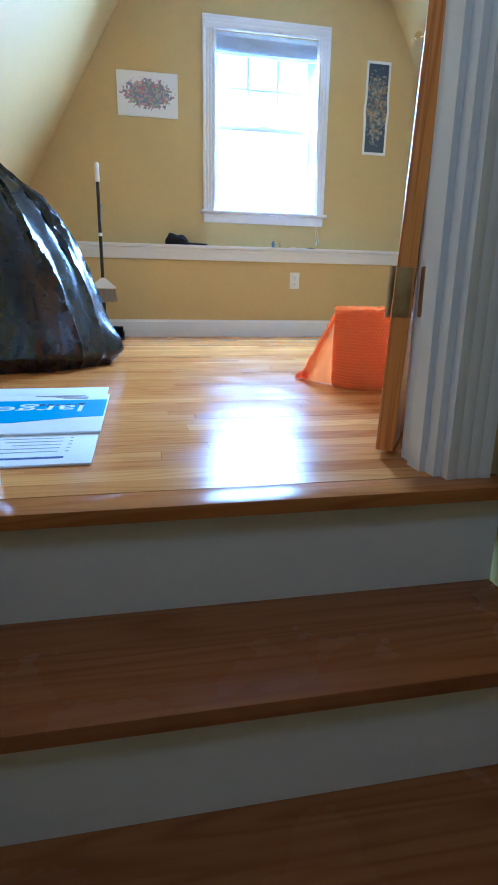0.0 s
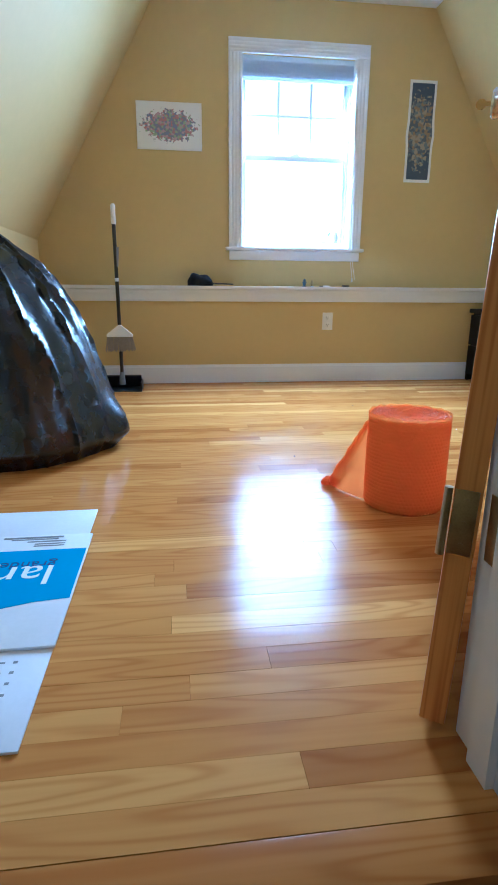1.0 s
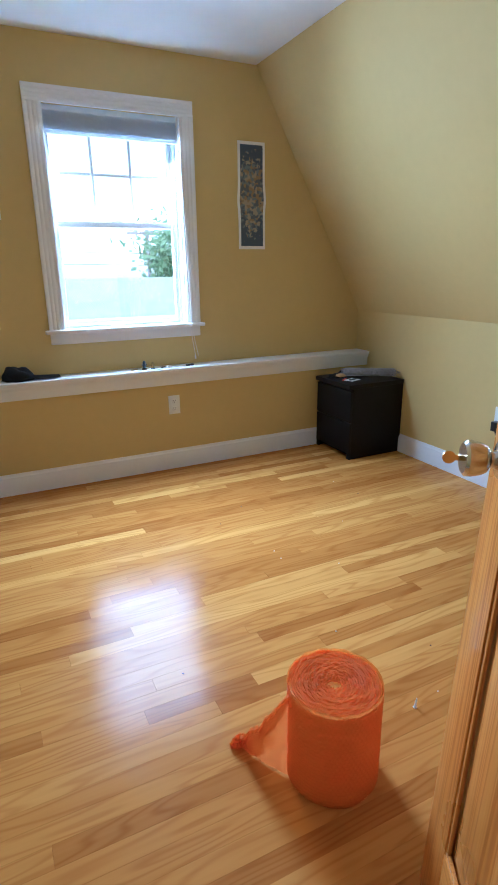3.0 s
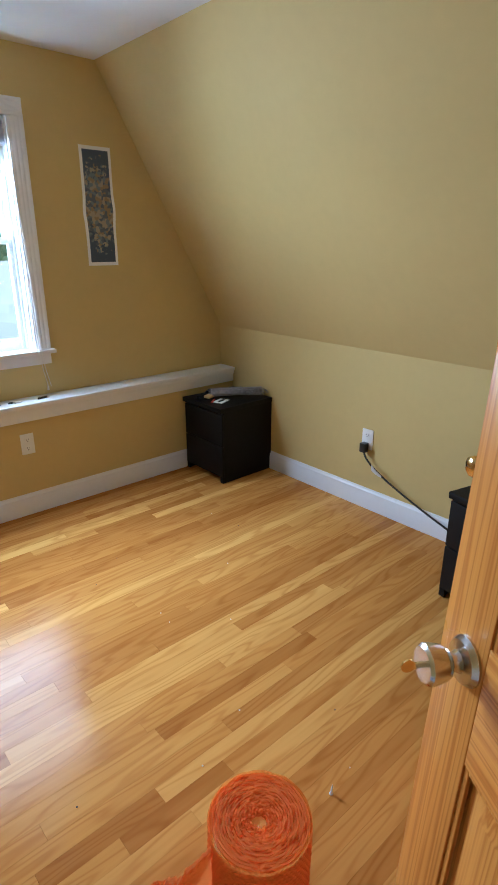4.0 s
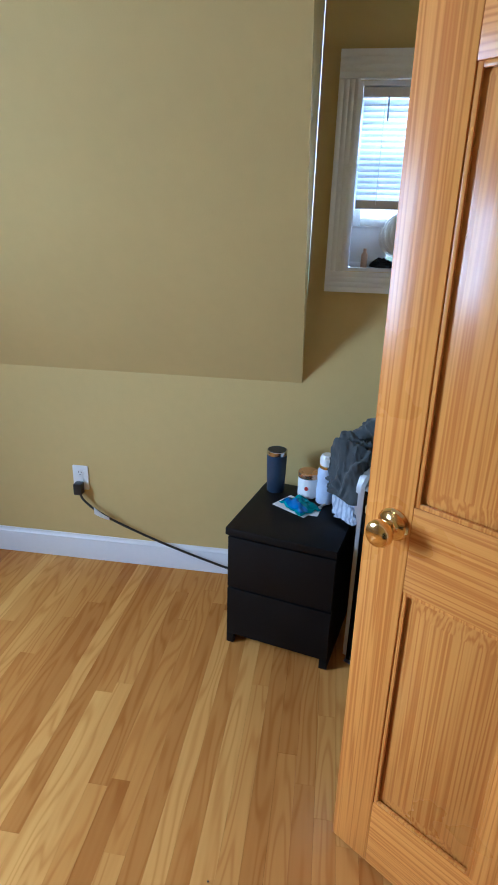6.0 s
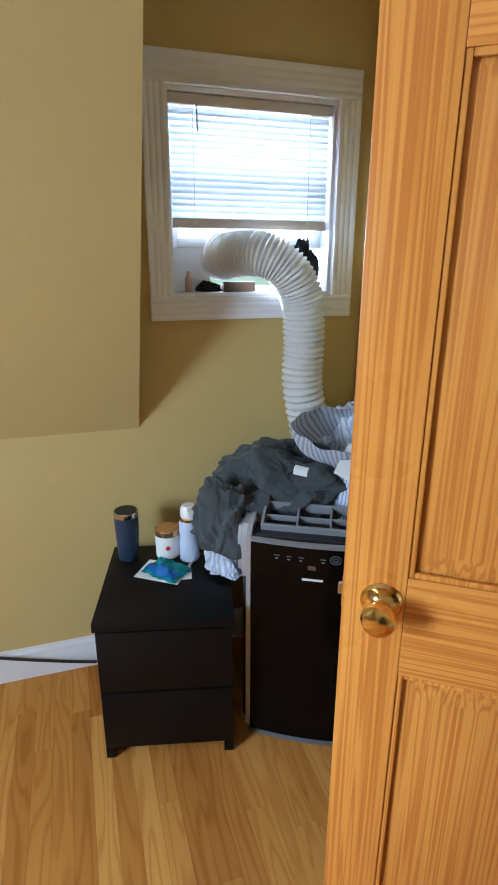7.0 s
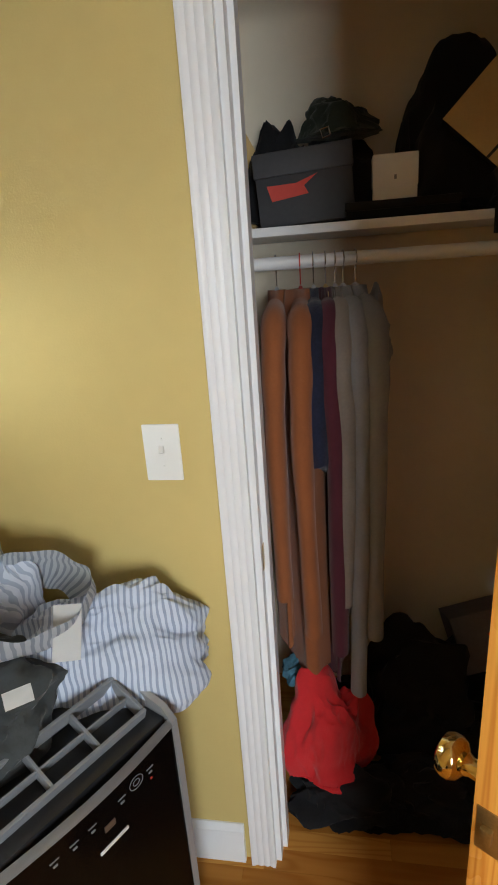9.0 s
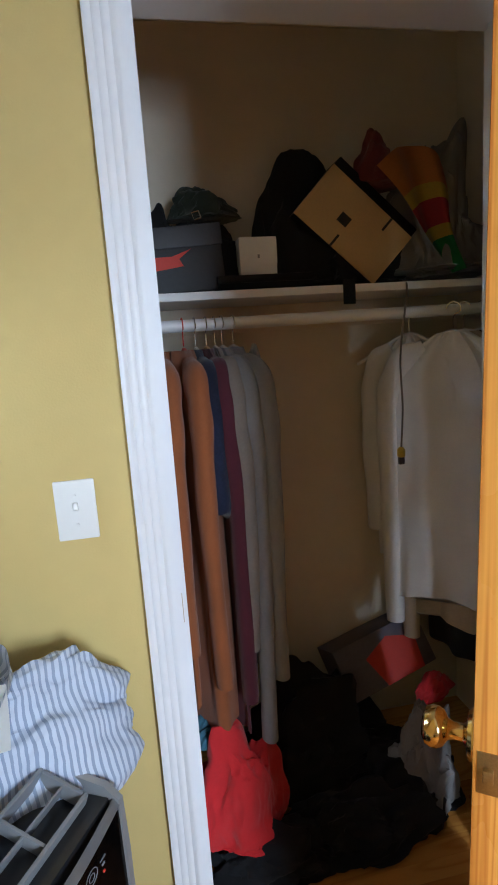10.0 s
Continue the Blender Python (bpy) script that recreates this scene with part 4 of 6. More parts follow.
FIG_BLUE = material("blue_grey_paint", (0.10, 0.16, 0.24), 0.4, vary=0.2, scale=60)
FIG_GOLD = material("old_gold_paint", (0.45, 0.35, 0.16), 0.35, metal=0.5, vary=0.2, scale=60)
figurine("small blue-grey painted figurine standing on the ledge", 1.683, 5.262, (BLACK_PLASTIC, FIG_BLUE), 1.1)
figurine("small gold painted figurine standing on the ledge", 1.735, 5.258, (FIG_BLUE, FIG_GOLD), 0.9)
b = BM()
tube(b, [(0, 0, 0.006), (0.05, 0.004, 0.006)], 0.006, 10)
solid("black_cylinder", b, BLACK_PLASTIC, "short black plastic cylinder lying on the ledge", "cylinder", pose(1.945, 5.25, LZ, 0, 0, 6))
b = BM()
box(b, -0.02, 0.02, -0.012, 0.012, 0, 0.009, 0.003)
solid("eraser", b, PAPER, "small white block lying on the ledge", "eraser", pose(1.835, 5.255, LZ, 0, 0, 12))
b = BM()
box(b, -0.012, 0.012, -0.008, 0.008, 0, 0.007, 0.002)
solid("small_token", b, BLACK_PLASTIC, "small dark token lying on the ledge", "token", pose(1.80, 5.262, LZ, 0, 0, 30))
b = BM()
box(b, -0.022, 0.022, -0.004, 0.004, 0, 0.006, 0.002)
solid("pencil_stub", b, FIG_GOLD, "short tan pencil stub lying on the ledge", "pencil", pose(1.62, 5.258, LZ, 0, 0, 8))

# ---- broom and long-handled dustpan against the low wall ----
pan = thing("dustpan_set", "black upright dustpan with a grey-bristled broom clipped to its pole", "dustpan", pose(0.468, 5.000, 0))
pole = part("pole", tube(BM(), [(0, 0.0, 0.05), (0, -0.01, 0.5), (0, -0.03, 0.98)], 0.011, 12), BLACK_PLASTIC, pan)
part("grip", lathe(BM(), [(0.012, 0), (0.0145, 0.01), (0.0135, 0.06), (0.0145, 0.10), (0.009, 0.112)], 14, pose(0, -0.031, 0.975)), PLATE, pole, "white plastic grip")
part("ring", tube(BM(), [(0.004, -0.02, 0.74), (0.012, -0.022, 0.85)], 0.010, 10), GREY_PLASTIC, pole, "grey broom pole top")
part("label_band", tube(BM(), [(0, -0.021, 0.655), (0, -0.0215, 0.675)], 0.0125, 12), PAPER, pole)
b = BM()
box(b, -0.125, 0.125, -0.115, 0.07, 0.0, 0.006, 0.002)
box(b, -0.125, -0.117, -0.115, 0.07, 0.006, 0.055, 0.002)
box(b, 0.117, 0.125, -0.115, 0.07, 0.006, 0.055, 0.002)
prism(b, [(0.07, 0.0), (0.062, 0.0), (0.02, 0.075), (0.012, 0.08), (0.02, 0.086), (0.03, 0.08)], -0.117, 0.117, "x")
part("pan", b, BLACK_PLASTIC, pan, "open black dustpan")
part("pole_socket", lathe(BM(), [(0.02, 0.03), (0.016, 0.09), (0.013, 0.11)], 12, pose(0, 0.0, 0.0)), GREY_PLASTIC, pan)
head = part("broom_head", prism(BM(), [(-0.075, 0.33), (0.08, 0.33), (0.08, 0.342), (0.014, 0.398), (-0.006, 0.398), (-0.075, 0.345)], -0.055, -0.02, "y"), PLATE, pan, "white broom head")
b = BM()
rnd = random.Random(5)
for i in range(150):
    x, y = rnd.uniform(-0.072, 0.077), rnd.uniform(-0.053, -0.022)
    x2 = x * 1.18 + rnd.uniform(-0.006, 0.006)
    tube(b, [(x, y, 0.332), (x2, y + rnd.uniform(-0.006, 0.004), 0.245 + rnd.uniform(-0.008, 0.008) + 0.1 * (x2 + 0.08) * 0.2)], 0.0022, 4)
part("bristles", b, material("beige_bristle", (0.36, 0.33, 0.28), 0.8, vary=0.15, scale=60), head, "dusty beige bristles")

# ---- black bin bag slumped against the west knee wall ----
def bag_point(u, v):
    a = 2 * math.pi * u
    c, s = math.cos(a), math.sin(a)
    prof = [(0.0, 0.93), (0.05, 1.03), (0.12, 1.0), (0.3, 0.90), (0.5, 0.80), (0.68, 0.66), (0.80, 0.50), (0.90, 0.30), (1.0, 0.02)]
    for (v0, r0), (v1, r1) in zip(prof, prof[1:]):
        if v <= v1:
            r = r0 + (r1 - r0) * (v - v0) / (v1 - v0)
            break
    zt = 0.86 * v ** 0.92
    q = Vector((c * 2.2, s * 2.2, v * 1.1))
    warp = Vector((noise.noise(q), noise.noise(q + Vector((5, 5, 5))), 0))
    big = ridge(Vector((c * 2.9, s * 2.9, v * 0.9)) + warp * 0.8) ** 4
    fine = ridge(Vector((c * 5 + 4, s * 5, v * 4.5)) + warp * 1.4) ** 2
    r += 0.085 * (big - 0.4) * (0.35 + v) + 0.008 * (fine - 0.5)
    tail = math.exp(-((a - 6.1) / 0.16) ** 2) * math.exp(-((v - 0.08) / 0.10) ** 2)
    r += 0.14 * tail
    x, y = c * r * 0.37, s * r * 0.44
    lean = -0.15 * v ** 1.6
    z = zt + 0.03 * noise.noise(Vector((c * 3, s * 3, 2))) * v
    if v < 0.04:
        z = 0.0 if v == 0 else z
    return Vector((x + lean, y + 0.04 * v, max(z, 0.0)))


b = BM()
rows = grid(b, 170, 90, bag_point, True)
b.faces.new(rows[0][::-1])
b.faces.new(rows[-1])
bin_bag = thing("bin_bag", "bulging black plastic bin bag slumped on the floor", "bag", pose(0.20, 3.745, 0.001))
part("sack", b, BAG, bin_bag)
b = BM()
heap(b, 0.07, 0.06, 0.10, 17, 0.5, 3.2, Matrix.Translation((-0.16, 0.04, 0.85)), 4, False)
part("gathered_neck", b, BAG, bin_bag, "twisted neck of the bag")

# ---- flattened moving box ----
flat_box = thing("flattened_box", "flattened white cardboard moving box with a blue printed band", "cardboard box", pose(-0.016, 0.008, 0.0005))
part("far_flap", box(BM(), 0.06, 0.597, 2.73, 2.949, 0.0, 0.005, 0.0015), WHITE_BOARD, flat_box)
part("near_flap", box(BM(), 0.07, 0.604, 2.099, 2.335, 0.0, 0.005, 0.0015), WHITE_BOARD, flat_box)
panel = part("panel", box(BM(), 0.05, 0.608, 2.318, 2.775, 0.0055, 0.0115, 0.002), WHITE_BOARD, flat_box)
b = BM()
prism(b, [(0.055, 2.405), (0.30, 2.415), (0.40, 2.418), (0.47, 2.440), (0.54, 2.462), (0.605, 2.470), (0.605, 2.690), (0.055, 2.690)], 0.0118, 0.0123, "z")
part("blue_band", b, BLUE_INK, panel, "printed blue band")
words("large", 0.118, pose(0.555, 2.610, 0.0126, 0, 0, 180), PAPER, panel)
words("grande", 0.044, pose(0.550, 2.632, 0.0126, 0, 0, 180), DARK_INK, panel)
for i, (x0, x1, y, h) in enumerate([(0.40, 0.54, 2.757, 0.008), (0.42, 0.53, 2.748, 0.004), (0.46, 0.55, 2.735, 0.005), (0.48, 0.55, 2.722, 0.004), (0.48, 0.55, 2.711, 0.004)]):
    part("print_line", box(BM(), x0, x1, y, y + h, 0.0118, 0.0123), GREY_PLASTIC, panel, smooth=False)
for i in range(5):
    y = 2.285 - i * 0.026
    part("tick_box", box(BM(), 0.548, 0.555, y, y + 0.006, 0.0052, 0.0055), GREY_PLASTIC, flat_box, smooth=False)
    part("print_line", box(BM(), 0.40 + 0.02 * (i % 3), 0.535, y + 0.001, y + 0.005, 0.0052, 0.0055), GREY_PLASTIC, flat_box, smooth=False)
part("print_line", box(BM(), 0.43, 0.55, 2.135, 2.147, 0.0052, 0.0055), DARK_INK, flat_box, smooth=False)

# ---- roll of orange bubble wrap ----
ROLL_H, ROLL_R = 0.272, 0.113
roll = thing("bubble_wrap_roll", "upright roll of orange bubble wrap with its loose end trailing", "bubble wrap", pose(1.462, 2.925, 0.001))
TURNS, SEG = 17, 64


def spiral(k):
    t = k / (TURNS * SEG)
    a = 2 * math.pi * k / SEG + 2.7
    r = 0.012 + (ROLL_R - 0.012) * t
    r += 0.0016 * noise.noise(Vector((math.cos(a) * 3, math.sin(a) * 3, t * 20)))
    return a, r


b = BM()
cols = []
for k in range((TURNS - 1) * SEG + 1):
    a, r = spiral(k)
    top = ROLL_H - 0.004 + 0.006 * noise.noise(Vector((math.cos(a) * 6, math.sin(a) * 6, k * 0.02))) + 0.004 * noise.noise(Vector((k * 0.37, 0, 5)))
    top -= 0.010 * (1 - k / ((TURNS - 1) * SEG)) ** 2
    cols.append([b.verts.new((math.cos(a) * rr, math.sin(a) * rr, z)) for rr, z in ((r, 0.05), (r, top), (r + 0.0045, top), (r + 0.0045, 0.05))])
for p, q in zip(cols, cols[1:]):
    for i in range(3):
        b.faces.new((p[i], q[i], q[i + 1], p[i + 1]))
part("wound_edges", b, ORANGE_EDGE, roll)
b = BM()
lathe(b, [(0.002, 0.002), (ROLL_R - 0.003, 0.002), (ROLL_R - 0.003, ROLL_H - 0.010), (0.002, ROLL_H - 0.021)], 48)
part("inner_layers", b, ORANGE_WOUND, roll)
b = BM()


def bubble_skin(u, v):
    a = 2 * math.pi * u
    row = math.floor(v * 26)
    bump = abs(math.sin(math.pi * (u * 64 + 0.5 * (row % 2)))) * abs(math.sin(math.pi * v * 26))
    r = ROLL_R + 0.0020 * bump + 0.002 * noise.noise(Vector((math.cos(a) * 2, math.sin(a) * 2, v * 4)))
    r -= 0.004 * max(0, (0.05 - v) / 0.05)
    z = v * (ROLL_H + 0.005 * noise.noise(Vector((math.cos(a) * 5, math.sin(a) * 5, 1))))
    return Vector((math.cos(a) * r, math.sin(a) * r, z))


grid(b, 256, 104, bubble_skin, True)
part("outer_layer", b, ORANGE_ROLL, roll)
b = BM()


def loose(u, v):
    """From the roll's side (u = 0) to the tip on the floor (u = 1); its top edge falls as it goes."""
    x, y = -0.108 - 0.066 * u - 0.010 * math.sin(math.pi * u), 0.030 + 0.140 * u
    top = 0.80 * ROLL_H * (1 - u) ** 1.25 + 0.020 + 0.008 * noise.noise(Vector((u * 14, 0, 3)))
    z = 0.003 + top * v
    bulge = 0.020 * math.sin(math.pi * v) * math.sin(math.pi * u)
    bub = 0.003 * abs(math.sin(u * 20 * math.pi)) * abs(math.sin(v * 24 * math.pi))
    wave = 0.010 * noise.noise(Vector((u * 5, v * 4, 7)))
    return Vector((x - bub - bulge, y - 0.6 * bulge + bub + wave, z))


grid(b, 66, 72, loose)
part("loose_end", b, ORANGE_LOOSE, roll, "see-through loose end of the wrap")
b = BM()


def edge_roll(u, v):
    """The sheet's upper edge, folded over into a thick crumpled lip."""
    p = loose(min(u, 0.99), 1.0)
    a = 2 * math.pi * v
    r = 0.005 + 0.004 * abs(math.sin(u * 34)) + 0.003 * noise.noise(Vector((u * 30, 2, 1)))
    return p + Vector((r * math.cos(a), r * 0.6 * math.cos(a), r * math.sin(a)))


rows = [[b.verts.new(edge_roll(i / 60, k / 7)) for k in range(7)] for i in range(61)]
for p, q in zip(rows, rows[1:]):
    for k in range(7):
        b.faces.new((p[k], p[(k + 1) % 7], q[(k + 1) % 7], q[k]))
part("edge_lip", b, ORANGE_EDGE, roll)
b = BM()
heap(b, 0.030, 0.018, 0.030, 31, 1.0, 3.2, Matrix.Translation((-0.174, 0.168, 0.006)), 4)
part("crumpled_tip", b, ORANGE_LOOSE, roll)

# screw standing on the floor, and crumbs
b = BM()
lathe(b, [(0.006, 0), (0.0045, 0.002), (0.003, 0.005), (0.0028, 0.02), (0.0008, 0.03)], 10)
solid("screw", b, PLATE, "small pale screw standing on its head on the floor", "screw", pose(1.790, 2.985, 0.001, 0, 8, 0))
rnd = random.Random(11)
for i in range(14):
    b = BM()
    bmesh.ops.create_icosphere(b, subdivisions=1, radius=0.0018 + 0.0014 * rnd.random())
    solid("paint_chip", b, PAPER if i % 3 else BLACK_PLASTIC, "tiny crumb of paint lying on the floor", "crumb",
          pose(rnd.uniform(1.1, 2.6), rnd.uniform(2.9, 4.6), 0.002), "crumbs on the floor")

# ---- bedside cabinets ----
def bedside(name, m, label, group):
    """Two-drawer cabinet: x along its front from 0 to 0.39, y from the front (0) to the back, front towards -y."""
    c = thing(name, label, "nightstand", m, group)
    w, d, h = 0.388, 0.420, 0.497
    part("top", box(BM(), -0.004, w + 0.004, -0.014, d, h - 0.028, h, 0.003), BLACK_WOOD, c)
    for x0, x1 in ((0.0, 0.016), (w - 0.016, w)):
        part("side_panel", box(BM(), x0, x1, 0.018, d, 0.0, h - 0.0285, 0.002), BLACK_WOOD, c)
    part("back_panel", box(BM(), 0.0165, w - 0.0165, d - 0.012, d - 0.002, 0.03, h - 0.029), BLACK_WOOD, c)
    part("drawer_front", box(BM(), 0.001, w - 0.001, 0.0, 0.017, 0.250, h - 0.042, 0.002), BLACK_WOOD, c)
    part("drawer_front", box(BM(), 0.001, w - 0.001, 0.0, 0.017, 0.042, 0.243, 0.002), BLACK_WOOD, c)
    part("plinth", box(BM(), 0.0165, w - 0.0165, 0.06, 0.075, 0.0, 0.06), BLACK_WOOD, c)
    part("recess", box(BM(), 0.0165, w - 0.0165, 0.018, 0.03, 0.06, h - 0.029), SLOT, c)
    for x in (0.0, w - 0.028):
        part("foot", box(BM(), x, x + 0.028, 0.003, 0.0175, 0.0, 0.041, 0.001), BLACK_WOOD, c)
    return c


# front edges run from the left-hand front corner
bedside("nightstand", pose(2.876, 5.200, 0.001, 0, 0, -90), "black-brown two-drawer nightstand in the room corner", "nightstands")
bedside("nightstand", pose(2.848, 3.282, 0.001, 0, 0, -103), "dusty black-brown two-drawer nightstand beside the air conditioner", "nightstands")
NZ = 0.4985

# on the corner nightstand
b = BM()
rnd = random.Random(3)
for i in range(1500):
    t = rnd.random()
    p = Vector((2.985 + 0.285 * t, 5.05 - 0.17 * t + 0.02 * math.sin(t * 5), NZ + 0.036))
    n = Vector((rnd.gauss(0, 1), rnd.gauss(0, 1), rnd.gauss(0, 1))).normalized()
    if n.z < -0.6:
        n.z = -n.z
    a = p + n * 0.020
    e = p + n * rnd.uniform(0.034, 0.046)
    e.z = max(e.z, NZ + 0.001)
    side = n.orthogonal().normalized() * 0.0022
    b.faces.new((b.verts.new(a - side), b.verts.new(a + side), b.verts.new(e)))
tube(b, [(2.985, 5.05, NZ + 0.036), (3.13, 4.975, NZ + 0.036), (3.27, 4.88, NZ + 0.036)], 0.026, 10)
duster = solid("duster", b, FUR, "fluffy grey microfibre duster lying on the nightstand", "duster")
b = BM()
box(b, -0.05, 0.05, -0.035, 0.035, 0, 0.0012)
solid("leaflet", b, PAPER, "white leaflet lying on the nightstand", "paper", pose(2.985, 4.955, NZ, 0, 0, 20))
b = BM()
box(b, -0.03, 0.03, -0.007, 0.007, 0, 0.006, 0.002)
solid("marker_pen", b, BLACK_PLASTIC, "short black marker lying on a leaflet", "pen", pose(2.985, 4.950, NZ + 0.0015, 0, 0, 15))
b = BM()
box(b, -0.04, 0.04, -0.006, 0.006, 0, 0.005, 0.002)
solid("red_pen", b, RED_INK, "red pen lying on the nightstand", "pen", pose(2.945, 4.985, NZ, 0, 0, 40))
pile("glove", pose(2.955, 5.085, NZ, 0, 0, 20), 0.085, 0.05, 0.028, 41, BLACK_CLOTH, "crumpled black glove lying on the nightstand", "glove", 0.4, 2.2, 4)
b = BM()
box(b, -0.035, 0.035, -0.02, 0.02, 0, 0.016, 0.004)
solid("card_pack", b, TAN_BOARD, "small tan and white packet lying on the nightstand", "packet", pose(2.955, 5.04, NZ + 0.012, 6, 3, 25))
pile("dark_cloth", pose(3.08, 5.145, NZ), 0.10, 0.045, 0.03, 44, BLACK_CLOTH, "folded black cloth lying on the nightstand", "cloth", 0.4, 2.2, 4)

# on the other nightstand
cup = thing("tumbler", "dark blue steel tumbler with a bare metal rim", "tumbler", pose(3.170, 3.150, NZ))
part("cup_body", lathe(BM(), [(0.031, 0.0), (0.034, 0.004), (0.0375, 0.08), (0.040, 0.156)], 30), material("navy_powder_coat", (0.025, 0.045, 0.085), 0.45, vary=0.1), cup)
b = BM()
lathe(b, [(0.040, 0.156), (0.0405, 0.160), (0.0405, 0.172), (0.039, 0.174)], 30)
part("rim", b, NICKEL, cup, "bare steel rim")
part("slide_lid", lathe(BM(), [(0.036, 0.168), (0.036, 0.1755), (0.030, 0.176)], 30), SLOT, cup)
candle = thing("candle_jar", "white candle jar with a copper lid", "candle", pose(3.150, 3.020, NZ))
part("jar", lathe(BM(), [(0.036, 0), (0.0405, 0.004), (0.0415, 0.078), (0.040, 0.082)], 30), PLATE, candle)
part("lid", lathe(BM(), [(0.042, 0.082), (0.0425, 0.084), (0.0425, 0.100), (0.041, 0.102)], 30), material("copper_lid", (0.72, 0.42, 0.22), 0.25, metal=0.9), candle, "copper lid")
part("spot", lathe(BM(), [(0.008, 0), (0.008, 0.0012)], 16, Matrix.Translation((-0.0410, 0.006, 0.045)) @ Matrix.Rotation(radians(-90), 4, "Y")), RED_INK, candle, "small red spot")
can = thing("spray_can", "pale blue spray bottle with a white trigger cap", "spray can", pose(3.105, 2.955, NZ))
part("can_body", lathe(BM(), [(0.030, 0), (0.033, 0.004), (0.0325, 0.07), (0.030, 0.085), (0.0325, 0.10), (0.0325, 0.132), (0.026, 0.142)], 28), material("pale_blue_can", (0.55, 0.62, 0.78), 0.35, vary=0.06), can)
part("collar", lathe(BM(), [(0.0265, 0.142), (0.0265, 0.150), (0.024, 0.153)], 24), BRASS, can)
b = BM()
lathe(b, [(0.023, 0.153), (0.027, 0.158), (0.027, 0.182), (0.020, 0.196)], 24)
box(b, -0.046, -0.015, -0.010, 0.010, 0.178, 0.192, 0.004)
box(b, -0.043, -0.034, -0.008, 0.008, 0.160, 0.180, 0.003)
part("trigger_cap", b, PLATE, can)
b = BM()
box(b, -0.075, 0.075, -0.055, 0.055, 0, 0.0012)
solid("folded_sheet", b, PAPER, "white printed sheet lying on the nightstand", "paper", pose(3.045, 3.055, NZ, 0, 0, 55))
b = BM()
box(b, -0.05, 0.05, -0.03, 0.03, 0, 0.001)
solid("paper_slip", b, PAPER, "white paper slip lying on the nightstand", "paper", pose(3.012, 3.02, NZ + 0.0014, 0, 0, 80))


def packet_point(u, v):
    edge = min(u, 1 - u, v, 1 - v) * 2
    return Vector(((u - 0.5) * 0.135, (v - 0.5) * 0.10, 0.004 + 0.022 * edge ** 0.6 + 0.012 * noise.noise(Vector((u * 6, v * 5, 2)))))


b = BM()
grid(b, 30, 22, packet_point)
bmesh.ops.solidify(b, geom=b.faces[:], thickness=0.003)
teal = material("teal_wipes_packet", (0.04, 0.42, 0.45), 0.18, vary=0.35, scale=24, bump=0.4, bump_scale=50)
pk = thing("wipes_packet", "crumpled teal and blue plastic packet lying on papers", "packet", pose(3.040, 3.045, NZ + 0.003, 0, 0, 40))
part("pouch", b, teal, pk)
b = BM()
grid(b, 16, 8, lambda u, v: packet_point(0.04 + 0.92 * u, 0.58 + 0.36 * v) + Vector((0, 0, 0.0025)))
part("blue_end", b, material("blue_packet_print", (0.02, 0.15, 0.45), 0.2, vary=0.2, scale=30), pk, "blue printed end")
b = BM()
tube(b, [(0, 0, 0.004), (0.11, 0.0, 0.004)], 0.004, 10)
solid("pen", b, PLATE, "white pen lying on the nightstand", "pen", pose(3.03, 2.985, NZ, 0, 0, -38))

# ---- cable from the knee wall outlet ----
plug = thing("power_cord", "black power cord with a box plug and white paper tag", "power cord")
part("plug_body", box(BM(), 3.252, 3.291, 4.020, 4.056, 0.345, 0.398, 0.005), BLACK_PLASTIC, plug)
part("cord", tube(BM(), curve_points([(3.268, 4.034, 0.348), (3.262, 4.01, 0.315), (3.262, 3.94, 0.262), (3.265, 3.80, 0.195), (3.268, 3.60, 0.118), (3.268, 3.40, 0.055), (3.262, 3.29, 0.03)]), 0.0055, 8), BLACK_PLASTIC, plug)
b = BM()
grid(b, 6, 4, lambda u, v: Vector((3.252 - 0.006 * math.sin(u * 3), 3.965 - 0.07 * u, 0.295 - 0.045 * u - 0.035 * v * (1 - 0.6 * u))))
bmesh.ops.solidify(b, geom=b.faces[:], thickness=0.0008)
part("paper_tag", b, PAPER, plug, "white paper tag")

# ---- portable air conditioner ----
AC_M = pose(2.818, 2.845, 0.001, 0, 0, -118.0)      # x along the front to its right-hand side, y to the back
ac = thing("air_conditioner", "portable air conditioner with a gloss black front and silver shell", "air conditioner", AC_M)
AW, AD, AH = 0.368, 0.34, 0.735


part("body", box(BM(), -0.022, AW - 0.012, 0.040, AD, 0.02, AH - 0.037, 0.018), BLACK_PLASTIC, ac)
b = BM()
prism(b, [(0.0, 0.035), (0.0, 0.60), (0.004, AH - 0.035), (0.03, AH - 0.012), (0.13, AH + 0.006), (0.17, AH), (0.165, 0.60), (0.12, 0.560), (0.035, 0.535), (0.013, 0.50), (0.010, 0.035)], -0.002, 0.0115, "x")
prism(b, [(0.030, 0.560), (0.026, AH - 0.050), (0.050, AH - 0.012), (0.13, AH + 0.002), (0.168, AH - 0.004), (0.163, 0.605), (0.12, 0.565)], -0.034, -0.0025, "x")
bmesh.ops.bevel(b, geom=[e for e in b.edges if all(v.co.x < -0.03 for v in e.verts)], offset=0.014, segments=3, affect="EDGES")
part("side_shell", b, SILVER, ac, "silver side shell")
b = BM()
